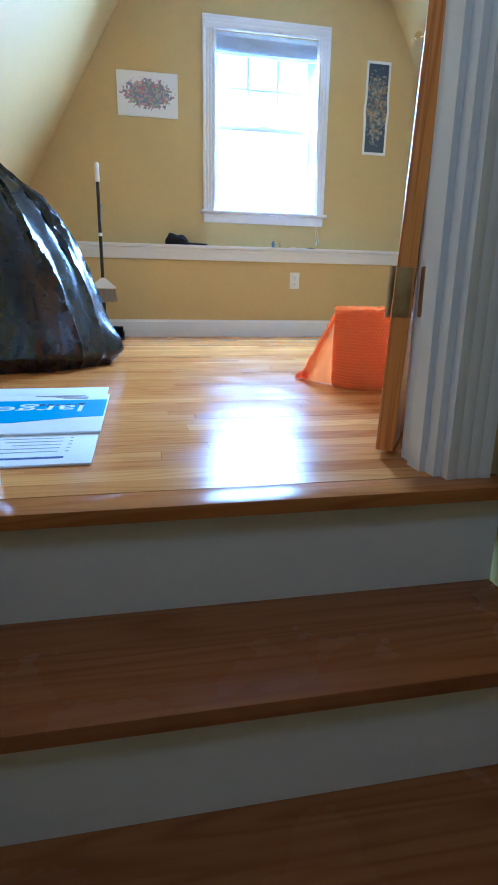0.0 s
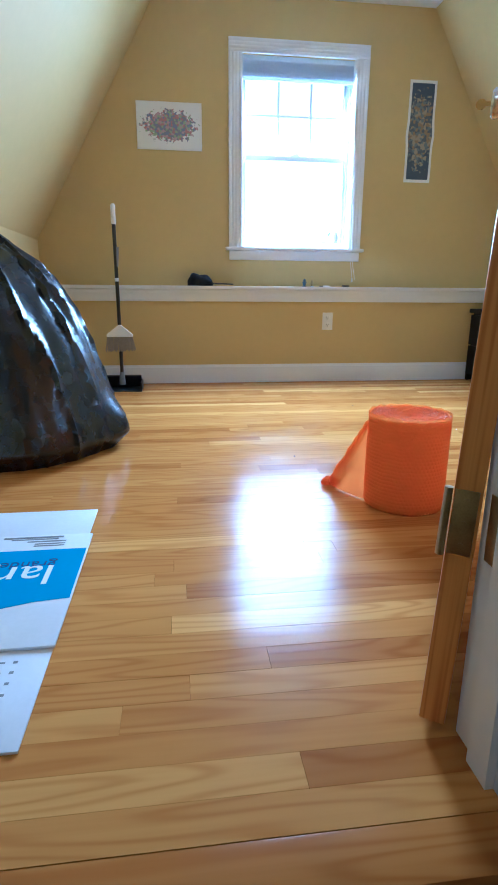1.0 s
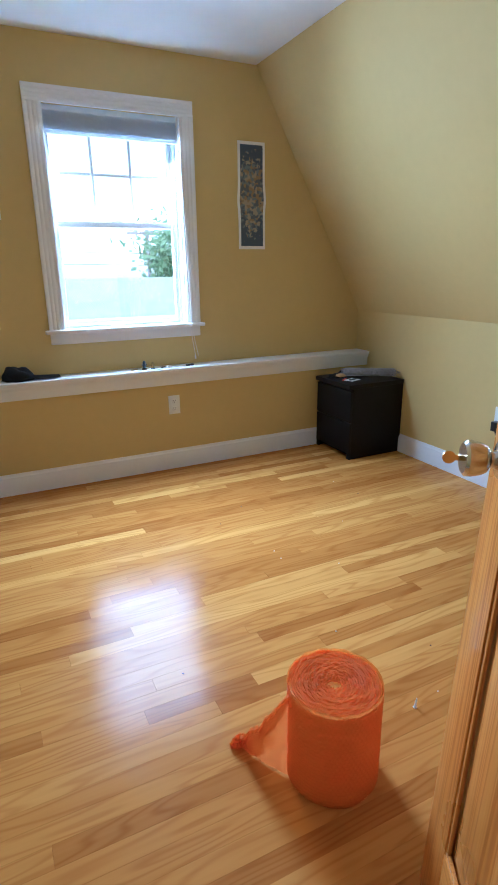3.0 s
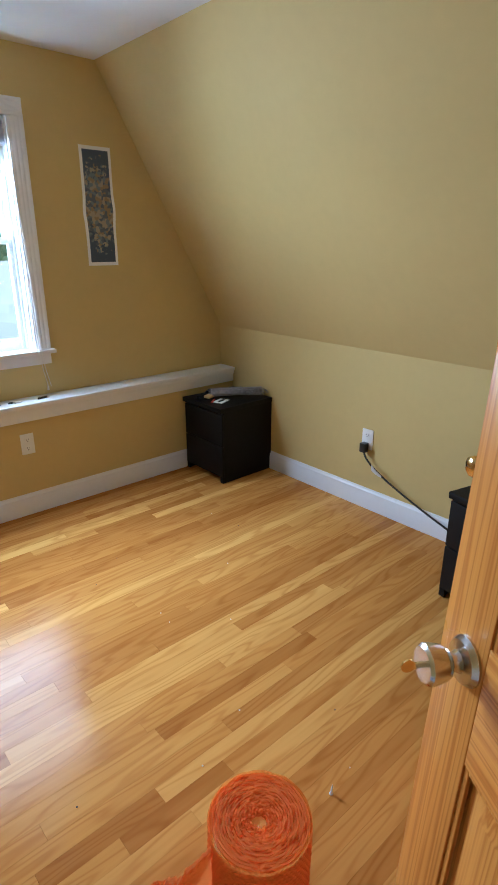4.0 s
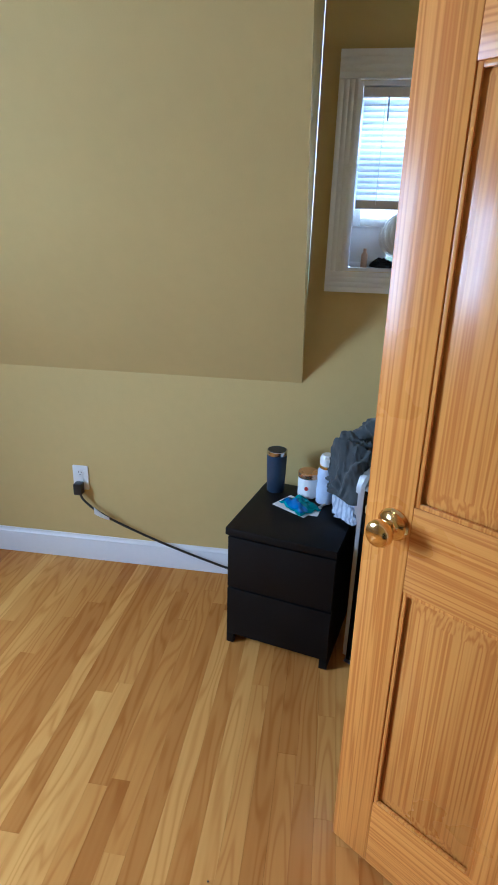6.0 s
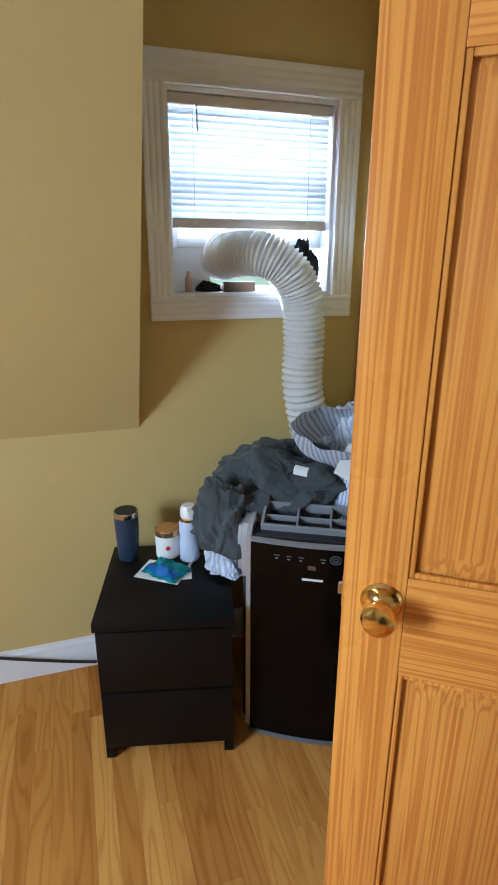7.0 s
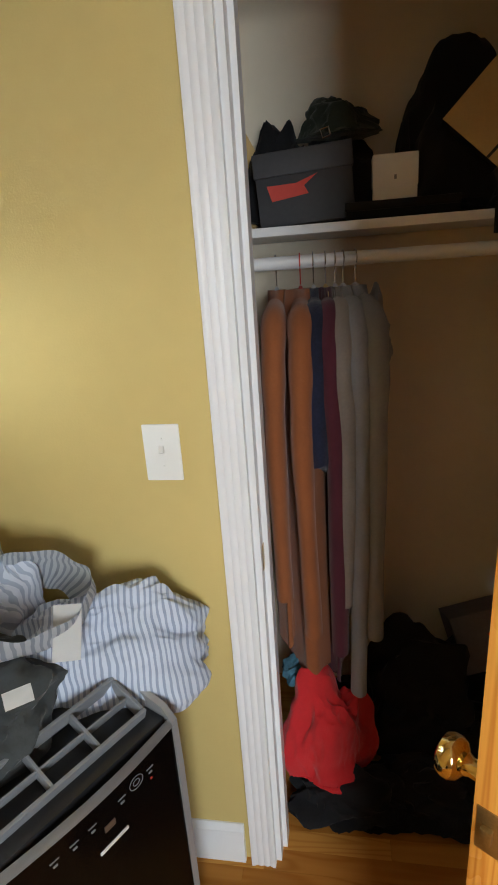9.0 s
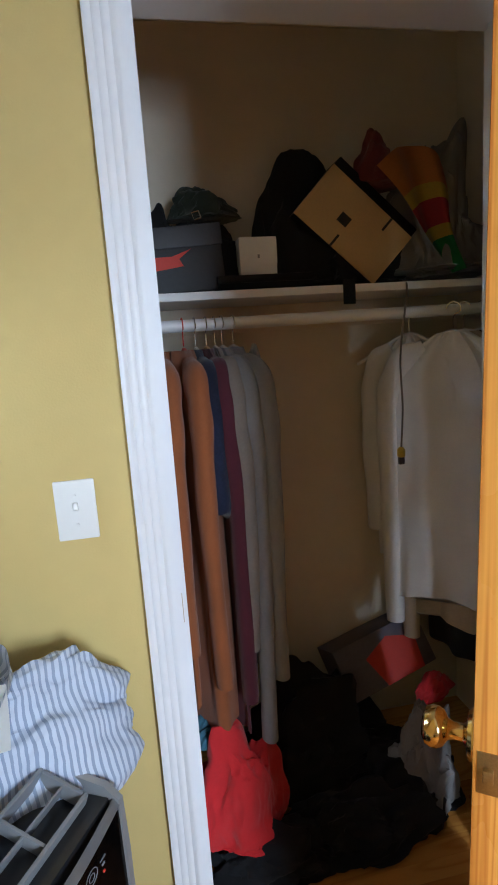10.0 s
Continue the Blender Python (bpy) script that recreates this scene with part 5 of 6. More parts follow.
prism(b, [(0.0, 0.035), (0.0, 0.60), (0.004, AH - 0.035), (0.03, AH - 0.012), (0.13, AH + 0.006), (0.17, AH), (0.165, 0.60), (0.12, 0.560), (0.035, 0.535), (0.013, 0.50), (0.010, 0.035)], AW - 0.0115, AW + 0.002, "x")
part("side_shell", b, SILVER, ac, "silver side shell")
b = BM()
grid(b, 24, 4, lambda u, v: Vector((0.012 + (AW - 0.024) * u, -0.012 * math.sin(math.pi * u) + 0.006 * v, 0.022 + (AH - 0.066) * v)))
bmesh.ops.solidify(b, geom=b.faces[:], thickness=-0.03)
front = part("front_panel", b, GLOSS_BLACK, ac, "gloss black front panel")
b = BM()
grid(b, 24, 3, lambda u, v: Vector((0.0 + AW * u, -0.013 * math.sin(math.pi * u) + 0.004 + 0.012 * v, AH - 0.043 + 0.012 * v ** 0.7)))
bmesh.ops.solidify(b, geom=b.faces[:], thickness=-0.012)
part("top_lip", b, SILVER, ac, "silver top lip")
b = BM()
grid(b, 24, 2, lambda u, v: Vector((0.004 + (AW - 0.008) * u, -0.014 * math.sin(math.pi * u) + 0.03 * v, 0.006 + 0.016 * v)))
bmesh.ops.solidify(b, geom=b.faces[:], thickness=-0.01)
part("bottom_lip", b, SILVER, ac, "silver bottom lip")
part("top_deck", box(BM(), 0.012, AW - 0.012, 0.165, AD - 0.005, AH - 0.036, AH - 0.006, 0.008), BLACK_PLASTIC, ac)
part("vent_well", box(BM(), 0.0125, AW - 0.0125, 0.022, 0.164, AH - 0.075, AH - 0.030, 0.003), BLACK_PLASTIC, ac)
# louvre frame, tilted open
lm = Matrix.Translation((AW / 2, 0.100, AH - 0.006)) @ Matrix.Rotation(radians(20), 4, "X")
lv = part("louvre_frame", BM(), GREY_PLASTIC, ac)
b = BM()
LW = 0.152
for z0, z1 in ((-0.052, -0.044), (0.040, 0.048)):
    box(b, -LW, LW, z0, z1, -0.016, 0.016, 0.002, lm)
for x in (-LW, LW - 0.008):
    box(b, x, x + 0.008, -0.0435, 0.0395, -0.0155, 0.0155, 0.002, lm)
b.to_mesh(lv.data)
b.free()
for x in (-0.048, 0.048):
    part("louvre_rib", box(BM(), x - 0.003, x + 0.003, -0.043, 0.039, -0.012, 0.012, 0.001, lm), GREY_PLASTIC, lv)
part("louvre_blade", box(BM(), -LW + 0.009, LW - 0.009, -0.006, -0.002, -0.012, 0.010, 0.001, lm), GREY_PLASTIC, lv)


def on_front(u, z):
    return Vector((0.012 + (AW - 0.024) * u, -0.012 * math.sin(math.pi * u) + 0.006 * (z - 0.022) / (AH - 0.066) - 0.001, z))


for u in (0.22, 0.32, 0.42, 0.60, 0.80):
    p = on_front(u, 0.650)
    part("button", box(BM(), p.x - 0.004, p.x + 0.004, p.y - 0.001, p.y + 0.003, p.z - 0.0022, p.z + 0.0010, 0.0008), GREY_PLASTIC, front)
    part("button_mark", box(BM(), p.x - 0.008, p.x + 0.008, p.y - 0.0006, p.y + 0.003, p.z + 0.0085, p.z + 0.0098), GREY_PLASTIC, front)
p = on_front(0.70, 0.660)
b = BM()
for r in (0.015, 0.007):
    pts = [(p.x + r * math.cos(k * math.pi / 12), p.y, p.z + r * 0.85 * math.sin(k * math.pi / 12)) for k in range(25)]
    tube(b, pts, 0.0007, 5)
part("dial_pad", b, GREY_PLASTIC, front)
p = on_front(0.51, 0.630)
part("display", box(BM(), p.x - 0.011, p.x + 0.011, p.y - 0.0006, p.y + 0.003, p.z - 0.006, p.z + 0.006), material("brown_display", (0.12, 0.08, 0.06), 0.3), front)
p = on_front(0.52, 0.592)
part("maker_mark", box(BM(), p.x - 0.030, p.x + 0.030, p.y - 0.0008, p.y + 0.003, p.z - 0.0032, p.z + 0.0032, 0.001), PLATE, front, "plain white maker's mark")
p = on_front(0.80, 0.636)
part("indicator", box(BM(), p.x - 0.002, p.x + 0.002, p.y - 0.0008, p.y + 0.003, p.z - 0.002, p.z + 0.002), RED_INK, front)

# exhaust hose from the back of the unit to the window panel
hose = thing("exhaust_hose", "white ribbed plastic exhaust hose rising to the window", "hose")
path = curve_points([(3.20, 2.42, 0.42), (3.215, 2.45, 0.62), (3.215, 2.484, 0.86), (3.215, 2.520, 1.05), (3.21, 2.522, 1.20), (3.20, 2.54, 1.335), (3.20, 2.595, 1.425), (3.235, 2.67, 1.468), (3.31, 2.735, 1.468), (3.40, 2.77, 1.455)], 34)
rad = [0.066 + 0.0055 * math.cos(i * 1.42) for i in range(len(path))]
part("ribbed_tube", tube(BM(), path, rad, 30), HOSE, hose)
part("window_adapter", lathe(BM(), [(0.066, 0.0), (0.078, 0.003), (0.078, 0.022), (0.070, 0.030)], 30, Matrix.Translation((3.345, 2.748, 1.466)) @ Matrix.Rotation(radians(90), 4, "Y")), VINYL, hose, "smooth white plastic collar")

# ---- laundry on the air conditioner ----
grey_shirt = thing("grey_shirt", "crumpled charcoal jersey shirt heaped on the air conditioner", "shirt", pose(3.035, 2.640, 0.62))
soft_part("shirt_body", pose(3.035, 2.640, 0.620, 0, 0, 62), 0.250, 0.175, 0.175, 3, GREY_CLOTH, grey_shirt, amp=0.30, freq=2.6, flat=False)
soft_part("sleeve", pose(2.995, 2.845, 0.59, 0, 0, 40), 0.155, 0.125, 0.27, 12, GREY_CLOTH, grey_shirt, "sleeve hanging down", amp=0.30, freq=2.4)
care_label(grey_shirt, 0.045, 0.028, pose(2.85, 2.67, 0.875, 60, 0, -140))
pile("blue_cloth", pose(3.00, 2.855, 0.50, 0, 0, 10), 0.095, 0.085, 0.17, 21, STRIPE_B, "pale blue striped cloth hanging beside the nightstand", "cloth", 0.45, 2.0, 5)
striped_shirt = thing("striped_shirt", "crumpled blue and white striped shirt hanging off the air conditioner", "shirt", pose(2.835, 2.42, 0.55))
soft_part("shirt_body", pose(2.835, 2.42, 0.55, 0, 0, 25), 0.275, 0.13, 0.235, 8, STRIPE_A, striped_shirt, amp=0.30, freq=1.7, flat=False)
b = BM()


def collar(u, v):
    """A shirt rolled into an open, upward-flaring ring."""
    a = 2 * math.pi * u
    c, s = math.cos(a), math.sin(a)
    r = 0.090 + 0.022 * v + 0.012 * noise.noise(Vector((c * 1.6, s * 1.6, v * 2)))
    th = math.sin(math.pi * v) * 0.02
    return Vector((c * (r + th) * 1.25, s * (r + th) * 0.9, 0.012 + 0.125 * v + 0.035 * s + 0.02 * c + 0.006 * math.sin(a * 9 + v * 4)))


grid(b, 96, 20, collar, True)
bmesh.ops.solidify(b, geom=b.faces[:], thickness=-0.022)
solid("rolled_shirt", b, STRIPE_C, "striped shirt twisted into an open ring on the pile", "shirt", pose(2.985, 2.455, 0.86, -38, 0, 41.7))
soft_part("sleeve", pose(3.075, 2.40, 0.80, 0, 0, 0), 0.12, 0.09, 0.20, 14, STRIPE_B, striped_shirt, "pale sleeve bunched up", amp=0.5, freq=2.0, detail=5)
care_label(striped_shirt, 0.050, 0.10, pose(2.832, 2.530, 0.895, 62, 12, -150))

# ---- on the dormer window sill ----
b = BM()
lathe(b, [(0.011, 0), (0.012, 0.002), (0.012, 0.045), (0.006, 0.054), (0.006, 0.066)], 16)
solid("small_bottle", b, material("peach_bottle", (0.55, 0.36, 0.25), 0.4), "small peach plastic bottle standing on the window sill", "bottle", pose(3.352, 2.880, EZ0 + 0.0125))
b = BM()
box(b, -0.055, 0.055, -0.018, 0.018, 0, 0.032, 0.003)
solid("wood_block", b, material("dark_block", (0.16, 0.10, 0.06), 0.7, vary=0.2), "short brown wooden block lying on the window sill", "block", pose(3.345, 2.712, EZ0 + 0.0125, 0, 0, 90))
pile("black_bag_scrap", pose(3.352, 2.465, EZ0 + 0.0125), 0.035, 0.055, 0.19, 51, BLACK_CLOTH, "crumpled black plastic stuffed beside the hose", "plastic scrap", 0.5, 2.6, 4)
pile("black_bag_scrap", pose(3.352, 2.81, EZ0 + 0.0125), 0.03, 0.05, 0.035, 52, BLACK_CLOTH, "crumpled black plastic stuffed under the hose", "plastic scrap", 0.5, 2.6, 4)

# ---- the closet ----
CY = 1.865                     # the hanging rod
b = BM()
box(b, KX0 + 0.001, KX1 - 0.001, KY + 0.001, 1.895, 1.583, 1.605, 0.003)
structure("shelf_closet", b, TRIM, "white painted closet shelf", "shelf")
b = BM()
box(b, KX0 + 0.001, KX0 + 0.02, KY + 0.001, 1.89, 1.50, 1.5825, 0.002)
box(b, KX1 - 0.02, KX1 - 0.001, KY + 0.001, 1.89, 1.50, 1.5825, 0.002)
box(b, KX0 + 0.0205, KX1 - 0.0205, KY + 0.001, KY + 0.02, 1.50, 1.5825, 0.002)
structure("trim_shelf_cleat", b, CLOSET, "painted cleats under the closet shelf", "cleat")
b = BM()
tube(b, [(KX0 + 0.021, CY, 1.520), (KX1 - 0.021, CY, 1.520)], 0.0165, 16)
structure("trim_hanging_rod", b, TRIM, "white painted hanging rod", "rod")


def hanger(m, mat, label):
    """A clothes hanger whose hook lies over the rod; its own y runs along the shoulders."""
    h = thing("clothes_hanger", label, "hanger", m, "hangers on the rod")
    pts = [(0, 0.0, -0.055), (0, 0.0, -0.02)] + [(0, 0.020 * math.cos(a), 0.001 + 0.020 * math.sin(a)) for a in [radians(d) for d in (-20, 20, 60, 100, 140, 180)]]
    part("hook", tube(BM(), curve_points(pts, 4), 0.0017, 6), NICKEL if mat is not RED_INK else RED_INK, h)
    part("bar", tube(BM(), curve_points([(0, -0.18, -0.150), (0, -0.10, -0.108), (0, 0, -0.062), (0, 0.10, -0.108), (0, 0.18, -0.150)], 5), 0.0055, 7), mat, h)
    return h


def garment(name, x, mat, hem, label, seed, twist=0, thick=0.026, half=0.205, sleeve=0.70, y=CY, hood=False, y_off=0.0, bar=None):
    """A garment on its hanger; own y along the shoulders, z = 0 at the rod."""
    m = pose(x, y + y_off, 1.520, 0, 0, twist)
    hanger(m, bar or TRIM, "clothes hanger carrying a garment on the white rod")
    g = thing(name, label, name.split("_")[-1], m, "clothes on the rod")
    low = hem - 1.520
    rnd_off = Vector((seed * 3.7, seed * 1.9, seed))

    def body(u, v):
        a = 2 * math.pi * u
        c, s = math.cos(a), math.sin(a)
        z = low + (-0.065 - low) * v
        k = (z - low) / (-0.20 - low)
        if k < 1:
            w, t = half * (0.93 + 0.07 * k), thick * (1.35 - 0.35 * k)
        else:
            f = (z + 0.20) / 0.135
            w, t = half * (1 - 0.78 * f ** 1.5), thick * (1.0 - 0.35 * f)
        fold = 0.014 * math.sin(a * 7 + seed * 2 + 3 * noise.noise(Vector((s * 2, z * 2, seed)))) * (1 - 0.7 * v)
        dent = 0.016 * noise.noise(Vector((c * 1.3, s * 2.6, z * 2.2)) + rnd_off)
        return Vector((c * (t + fold + dent), s * (w + 0.5 * dent), z + 0.014 * math.sin(a * 3 + seed) * (1 - v) ** 3))

    b = BM()
    rows = grid(b, 72, 40, body, True)
    b.faces.new(rows[0][::-1])
    b.faces.new(rows[-1])
    part("body", b, mat, g)
    for sgn in (-1, 1):
        yy = sgn * half
        pts = curve_points([(0, yy * 0.42, -0.108), (0, yy * 0.82, -0.150), (0.004, yy * 1.02, -0.25), (0.010 * math.sin(seed), yy * 1.04, -0.45), (0.012 * math.cos(seed), yy * 1.0, -0.15 - sleeve)], 7)
        rr = [min(0.028 + 0.004 * i, 0.046) + 0.002 * math.sin(i * 0.9 + seed) - 0.0006 * i for i in range(len(pts))]
        bs = tube(BM(), pts, rr, 16)
        for vv in bs.verts:
            vv.co.x *= 0.75
        part("sleeve", bs, mat, g)
    if hood:
        bh, _ = heap(BM(), 0.055, 0.105, 0.15, seed, 0.5, 1.8, Matrix.Translation((-0.055, 0.05, -0.20)), 5, False)
        part("hood", bh, mat, g, "hood folded down over the back")
    return g


garment("tan_shirt", 2.488, RUST_CLOTH, 0.50, "tan long-sleeved shirt hanging in the closet", 1.0, 2, 0.024, y_off=-0.02)
garment("rust_sweater", 2.425, RUST_CLOTH, 0.43, "rust brown knitted sweater hanging in the closet", 2.0, 3, 0.048, 0.225, bar=RED_INK, sleeve=0.78)
garment("navy_shirt", 2.392, NAVY_CLOTH, 1.20, "navy blue patterned shirt hanging in the closet", 3.0, 3, 0.016, sleeve=0.28)
garment("maroon_shirt", 2.362, MAROON_CLOTH, 0.40, "dark maroon shirt hanging in the closet", 4.0, 4, 0.016, sleeve=0.85, bar=TAN_BOARD)
garment("taupe_shirt", 2.338, TAUPE_CLOTH, 0.62, "grey-brown shirt hanging in the closet", 5.0, 4, 0.014)
garment("grey_hoodie", 2.318, HOOD_CLOTH, 0.60, "blue-grey hooded sweatshirt hanging in the closet", 6.0, 9, 0.034, 0.20, sleeve=0.98, hood=True)
garment("grey_hoodie", 2.288, HOOD_CLOTH, 0.66, "grey hooded sweatshirt hanging in the closet", 7.0, 12, 0.030, 0.20, sleeve=0.80)
garment("cream_shirt", 1.722, WHITE_CLOTH, 0.74, "off-white shirt hanging at the back of the closet", 8.0, 40, 0.018, 0.125, sleeve=0.56, y_off=-0.08)
garment("white_shirt", 1.639, WHITE_CLOTH, 0.62, "white cotton button shirt hanging in the closet", 9.0, 54, 0.036, 0.185, sleeve=0.86, y_off=0.03)
garment("cream_shirt", 1.587, CREAM_CLOTH, 0.52, "cream cotton shirt hanging in the closet", 10.0, 48, 0.028, 0.17, sleeve=0.95)
garment("black_jacket", 1.527, BLACK_CLOTH, 0.40, "black jacket hanging at the end of the rod", 11.0, 30, 0.05, 0.20, sleeve=0.8)
garment("black_jacket", 1.457, BLACK_CLOTH, 0.45, "black jacket hanging at the end of the rod", 12.0, 10, 0.04, 0.20, sleeve=0.8)

# on the shelf
SZ = 1.606
flat = thing("flat_black_box", "flat black cardboard box lying on the closet shelf", "box", pose(2.167, 1.78, SZ))
part("base", box(BM(), -0.13, 0.14, -0.10, 0.045, 0.0, 0.032, 0.002), BLACK_CLOTH, flat)
part("lid", box(BM(), -0.133, 0.143, -0.103, 0.048, 0.024, 0.045, 0.002), BLACK_WOOD, flat)
white_box = thing("small_white_box", "small square white gift box on a flat black box", "box", pose(2.187, 1.802, SZ + 0.046))
part("base", box(BM(), -0.053, 0.053, -0.055, -0.0015, 0.0, 0.096, 0.002), PAPER, white_box)
part("lid", box(BM(), -0.0545, 0.0545, -0.0575, 0.0, 0.030, 0.104, 0.002), PAPER, white_box)
part("lid_mark", box(BM(), -0.003, 0.003, 0.0, 0.0006, 0.046, 0.056), GREY_PLASTIC, white_box)
shoe_box = thing("shoe_box", "dark grey shoe box with a red printed mark", "shoe box", pose(2.405, 1.795, SZ + 0.001, 0, 3.5, 0))
part("base", box(BM(), -0.122, 0.122, -0.16, 0.0, 0.008, 0.13, 0.002), material("charcoal_board", (0.035, 0.035, 0.04), 0.6, vary=0.2), shoe_box)
lid = part("lid", box(BM(), -0.126, 0.126, -0.165, 0.004, 0.128, 0.185, 0.003), material("charcoal_lid", (0.045, 0.045, 0.052), 0.55, vary=0.2), shoe_box)
b = BM()
prism(b, [(-0.010, 0.078), (0.085, 0.070), (0.095, 0.108), (0.020, 0.106), (-0.036, 0.122), (0.0, 0.098)], 0.0005, 0.0012, "y")
part("red_mark", b, RED_INK, shoe_box, "plain red printed shape")
pile("black_bag", pose(2.327, 1.69, SZ), 0.17, 0.10, 0.24, 61, BLACK_CLOTH, "crumpled black fabric bag on the closet shelf", "bag", 0.6, 2.0, 5)
pile("black_bag", pose(2.027, 1.69, SZ), 0.21, 0.12, 0.36, 69, BLACK_CLOTH, "slumped black backpack on the closet shelf", "bag", 0.35, 1.5, 5)
pile("black_bag", pose(2.467, 1.69, SZ), 0.12, 0.11, 0.29, 67, BLACK_CLOTH, "tall black bag pressed against the closet wall", "bag", 0.35, 1.5, 5)
pile("green_scarf", pose(2.327, 1.70, SZ + 0.21), 0.12, 0.08, 0.11, 63, DARK_GREEN_CLOTH, "dark green scarf bunched on a black bag", "scarf", 0.32, 2.2, 5)
b = BM()
box(b, -0.05, 0.06, -0.01, 0.0, 0.0, 0.30, 0.001)
solid("board_offcut", b, TAN_BOARD, "brown cardboard offcut leaning on the closet wall", "cardboard", pose(2.502, 1.66, SZ + 0.02, 0, 28, 12))
b = BM()
tube(b, [(0, 0, 0.0), (0.02, 0, 0.0), (0.02, 0, 0.022), (0, 0, 0.022), (0, 0, 0)], 0.0022, 6)
solid("metal_buckle", b, NICKEL, "small metal strap buckle lying on a bag", "buckle", pose(2.342, 1.80, SZ + 0.205, 20, 15, 0))
tilt = Matrix(((-0.749, 0, -0.698, 1.957), (0, 1, 0, 1.815), (-0.663, 0, 0.715, 1.943), (0, 0, 0, 1)))
carton = thing("open_carton", "black shoe box on its side with its tan cardboard bottom showing", "box")
b = BM()
box(b, 0.0, 0.311, -0.004, 0.0, -0.179, 0.0, 0.001)
bmesh.ops.transform(b, matrix=tilt, verts=b.verts[:])
tan = part("tan_face", b, TAN_BOARD, carton, "tan cardboard face with slots")
for x0, x1, z0, z1, sk in ((0.105, 0.140, -0.112, -0.082, 0), (0.135, 0.142, -0.179, -0.140, 0), (0.225, 0.232, -0.045, -0.001, 0)):
    b = BM()
    box(b, x0, x1, -0.001, 0.0006, z0, z1)
    bmesh.ops.transform(b, matrix=tilt, verts=b.verts[:])
    part("slot", b, SLOT, tan, smooth=False)
b = BM()
box(b, 0.002, 0.309, -0.115, -0.0045, -0.177, 0.03, 0.003)
bmesh.ops.transform(b, matrix=tilt, verts=b.verts[:])
part("box_body", b, BLACK_WOOD, carton)
pile("dark_bag", pose(1.867, 1.72, SZ), 0.20, 0.10, 0.20, 64, BLACK_CLOTH, "black duffel bag under a carton on the shelf", "bag", 0.5, 2.0, 5)
b = BM()
box(b, -0.018, 0.018, 0.0, 0.004, -0.055, 0.012, 0.002)
solid("bag_strap", b, BLACK_CLOTH, "black strap end hanging over the shelf edge", "strap", pose(1.957, 1.8965, SZ))
pile("hat", pose(1.812, 1.765, 1.88, 0, 0, 20), 0.085, 0.075, 0.16, 71, WINE_CLOTH, "dark red cap on top of the shelf pile", "cap", 0.3, 1.8, 5)
pile("grey_blanket", pose(1.607, 1.73, SZ), 0.22, 0.13, 0.42, 72, MID_GREY_CLOTH, "crumpled grey blanket piled high on the shelf", "blanket", 0.6, 1.9, 6)


def flag_point(u, v):
    x = 1.809 - 0.20 * v * 0.95 - 0.075 * (u - 0.5) * (1 - v) - (0.11 - 0.05 * v) * u
    z = 1.925 - 0.30 * v + 0.045 * math.sin(math.pi * u) * (1 - v) + 0.02 * u
    y = 1.852 + 0.018 * math.sin(u * 9 + v * 3) + 0.01 * math.sin(v * 7)
    return Vector((x, y, z))


flag = thing("banded_cloth", "cloth banded orange, yellow, red and green on the shelf pile", "cloth")
for lo, hi, col, nm in ((0.0, 0.30, (0.62, 0.22, 0.04), "orange"), (0.30, 0.42, (0.62, 0.42, 0.05), "yellow"), (0.42, 0.62, (0.45, 0.05, 0.06), "red"), (0.62, 0.72, (0.55, 0.42, 0.06), "yellow"), (0.72, 1.0, (0.03, 0.25, 0.07), "green")):
    b = BM()
    grid(b, 24, 10, lambda u, v: flag_point(u, lo + (hi - lo) * v))
    bmesh.ops.solidify(b, geom=b.faces[:], thickness=0.003)
    part("band", b, cloth(nm + "_band", col), flag, nm + " band")
wire = thing("extension_cord", "thin brown cord with a yellow plug hanging from the shelf", "cord")
part("cord", tube(BM(), curve_points([(1.782, 1.885, 1.61), (1.789, 1.905, 1.57), (1.809, 1.90, 1.40), (1.805, 1.90, 1.25), (1.812, 1.90, 1.12)]), 0.0028, 6), BARK, wire)
part("plug", lathe(BM(), [(0.009, 0.0), (0.012, 0.004), (0.012, 0.022), (0.006, 0.03)], 12, pose(1.812, 1.90, 1.10)), material("yellow_plug", (0.62, 0.42, 0.03), 0.4), wire, "yellow plug")
part("prongs", box(BM(), 1.804, 1.820, 1.893, 1.907, 1.078, 1.0995, 0.002), BLACK_PLASTIC, wire)

# on the closet floor
pile("black_clothes", pose(2.33, 2.07, 0.0), 0.23, 0.13, 0.13, 81, BLACK_CLOTH, "heap of black clothes on the closet floor", "clothes", 0.5, 2.0, 5)
pile("red_sweatshirt", pose(2.385, 2.035, 0.07, 0, 0, 15), 0.15, 0.11, 0.36, 82, RED_CLOTH, "crumpled red fleece sweatshirt heaped in the closet", "sweatshirt", 0.4, 1.5, 6)
pile("teal_cloth", pose(2.46, 2.0, 0.38), 0.06, 0.06, 0.08, 83, material("teal_print", (0.05, 0.14, 0.20), 0.9, vary=0.6, scale=40), "teal patterned cloth on the heap", "cloth", 0.5, 2.0, 4)
pile("black_clothes", pose(2.107, 1.80, 0.0), 0.34, 0.20, 0.40, 84, BLACK_CLOTH, "large heap of black clothes filling the closet floor", "clothes", 0.5, 2.0, 5)
pile("black_clothes", pose(1.997, 2.05, 0.0), 0.26, 0.13, 0.15, 85, BLACK_CLOTH, "low heap of black clothes on the closet floor", "clothes", 0.5, 2.0, 5)
pack = thing("shoe_carton", "grey and red shoe carton tilted on the clothes heap", "shoe box", pose(1.807, 1.68, 0.30, 24, 14, 8))
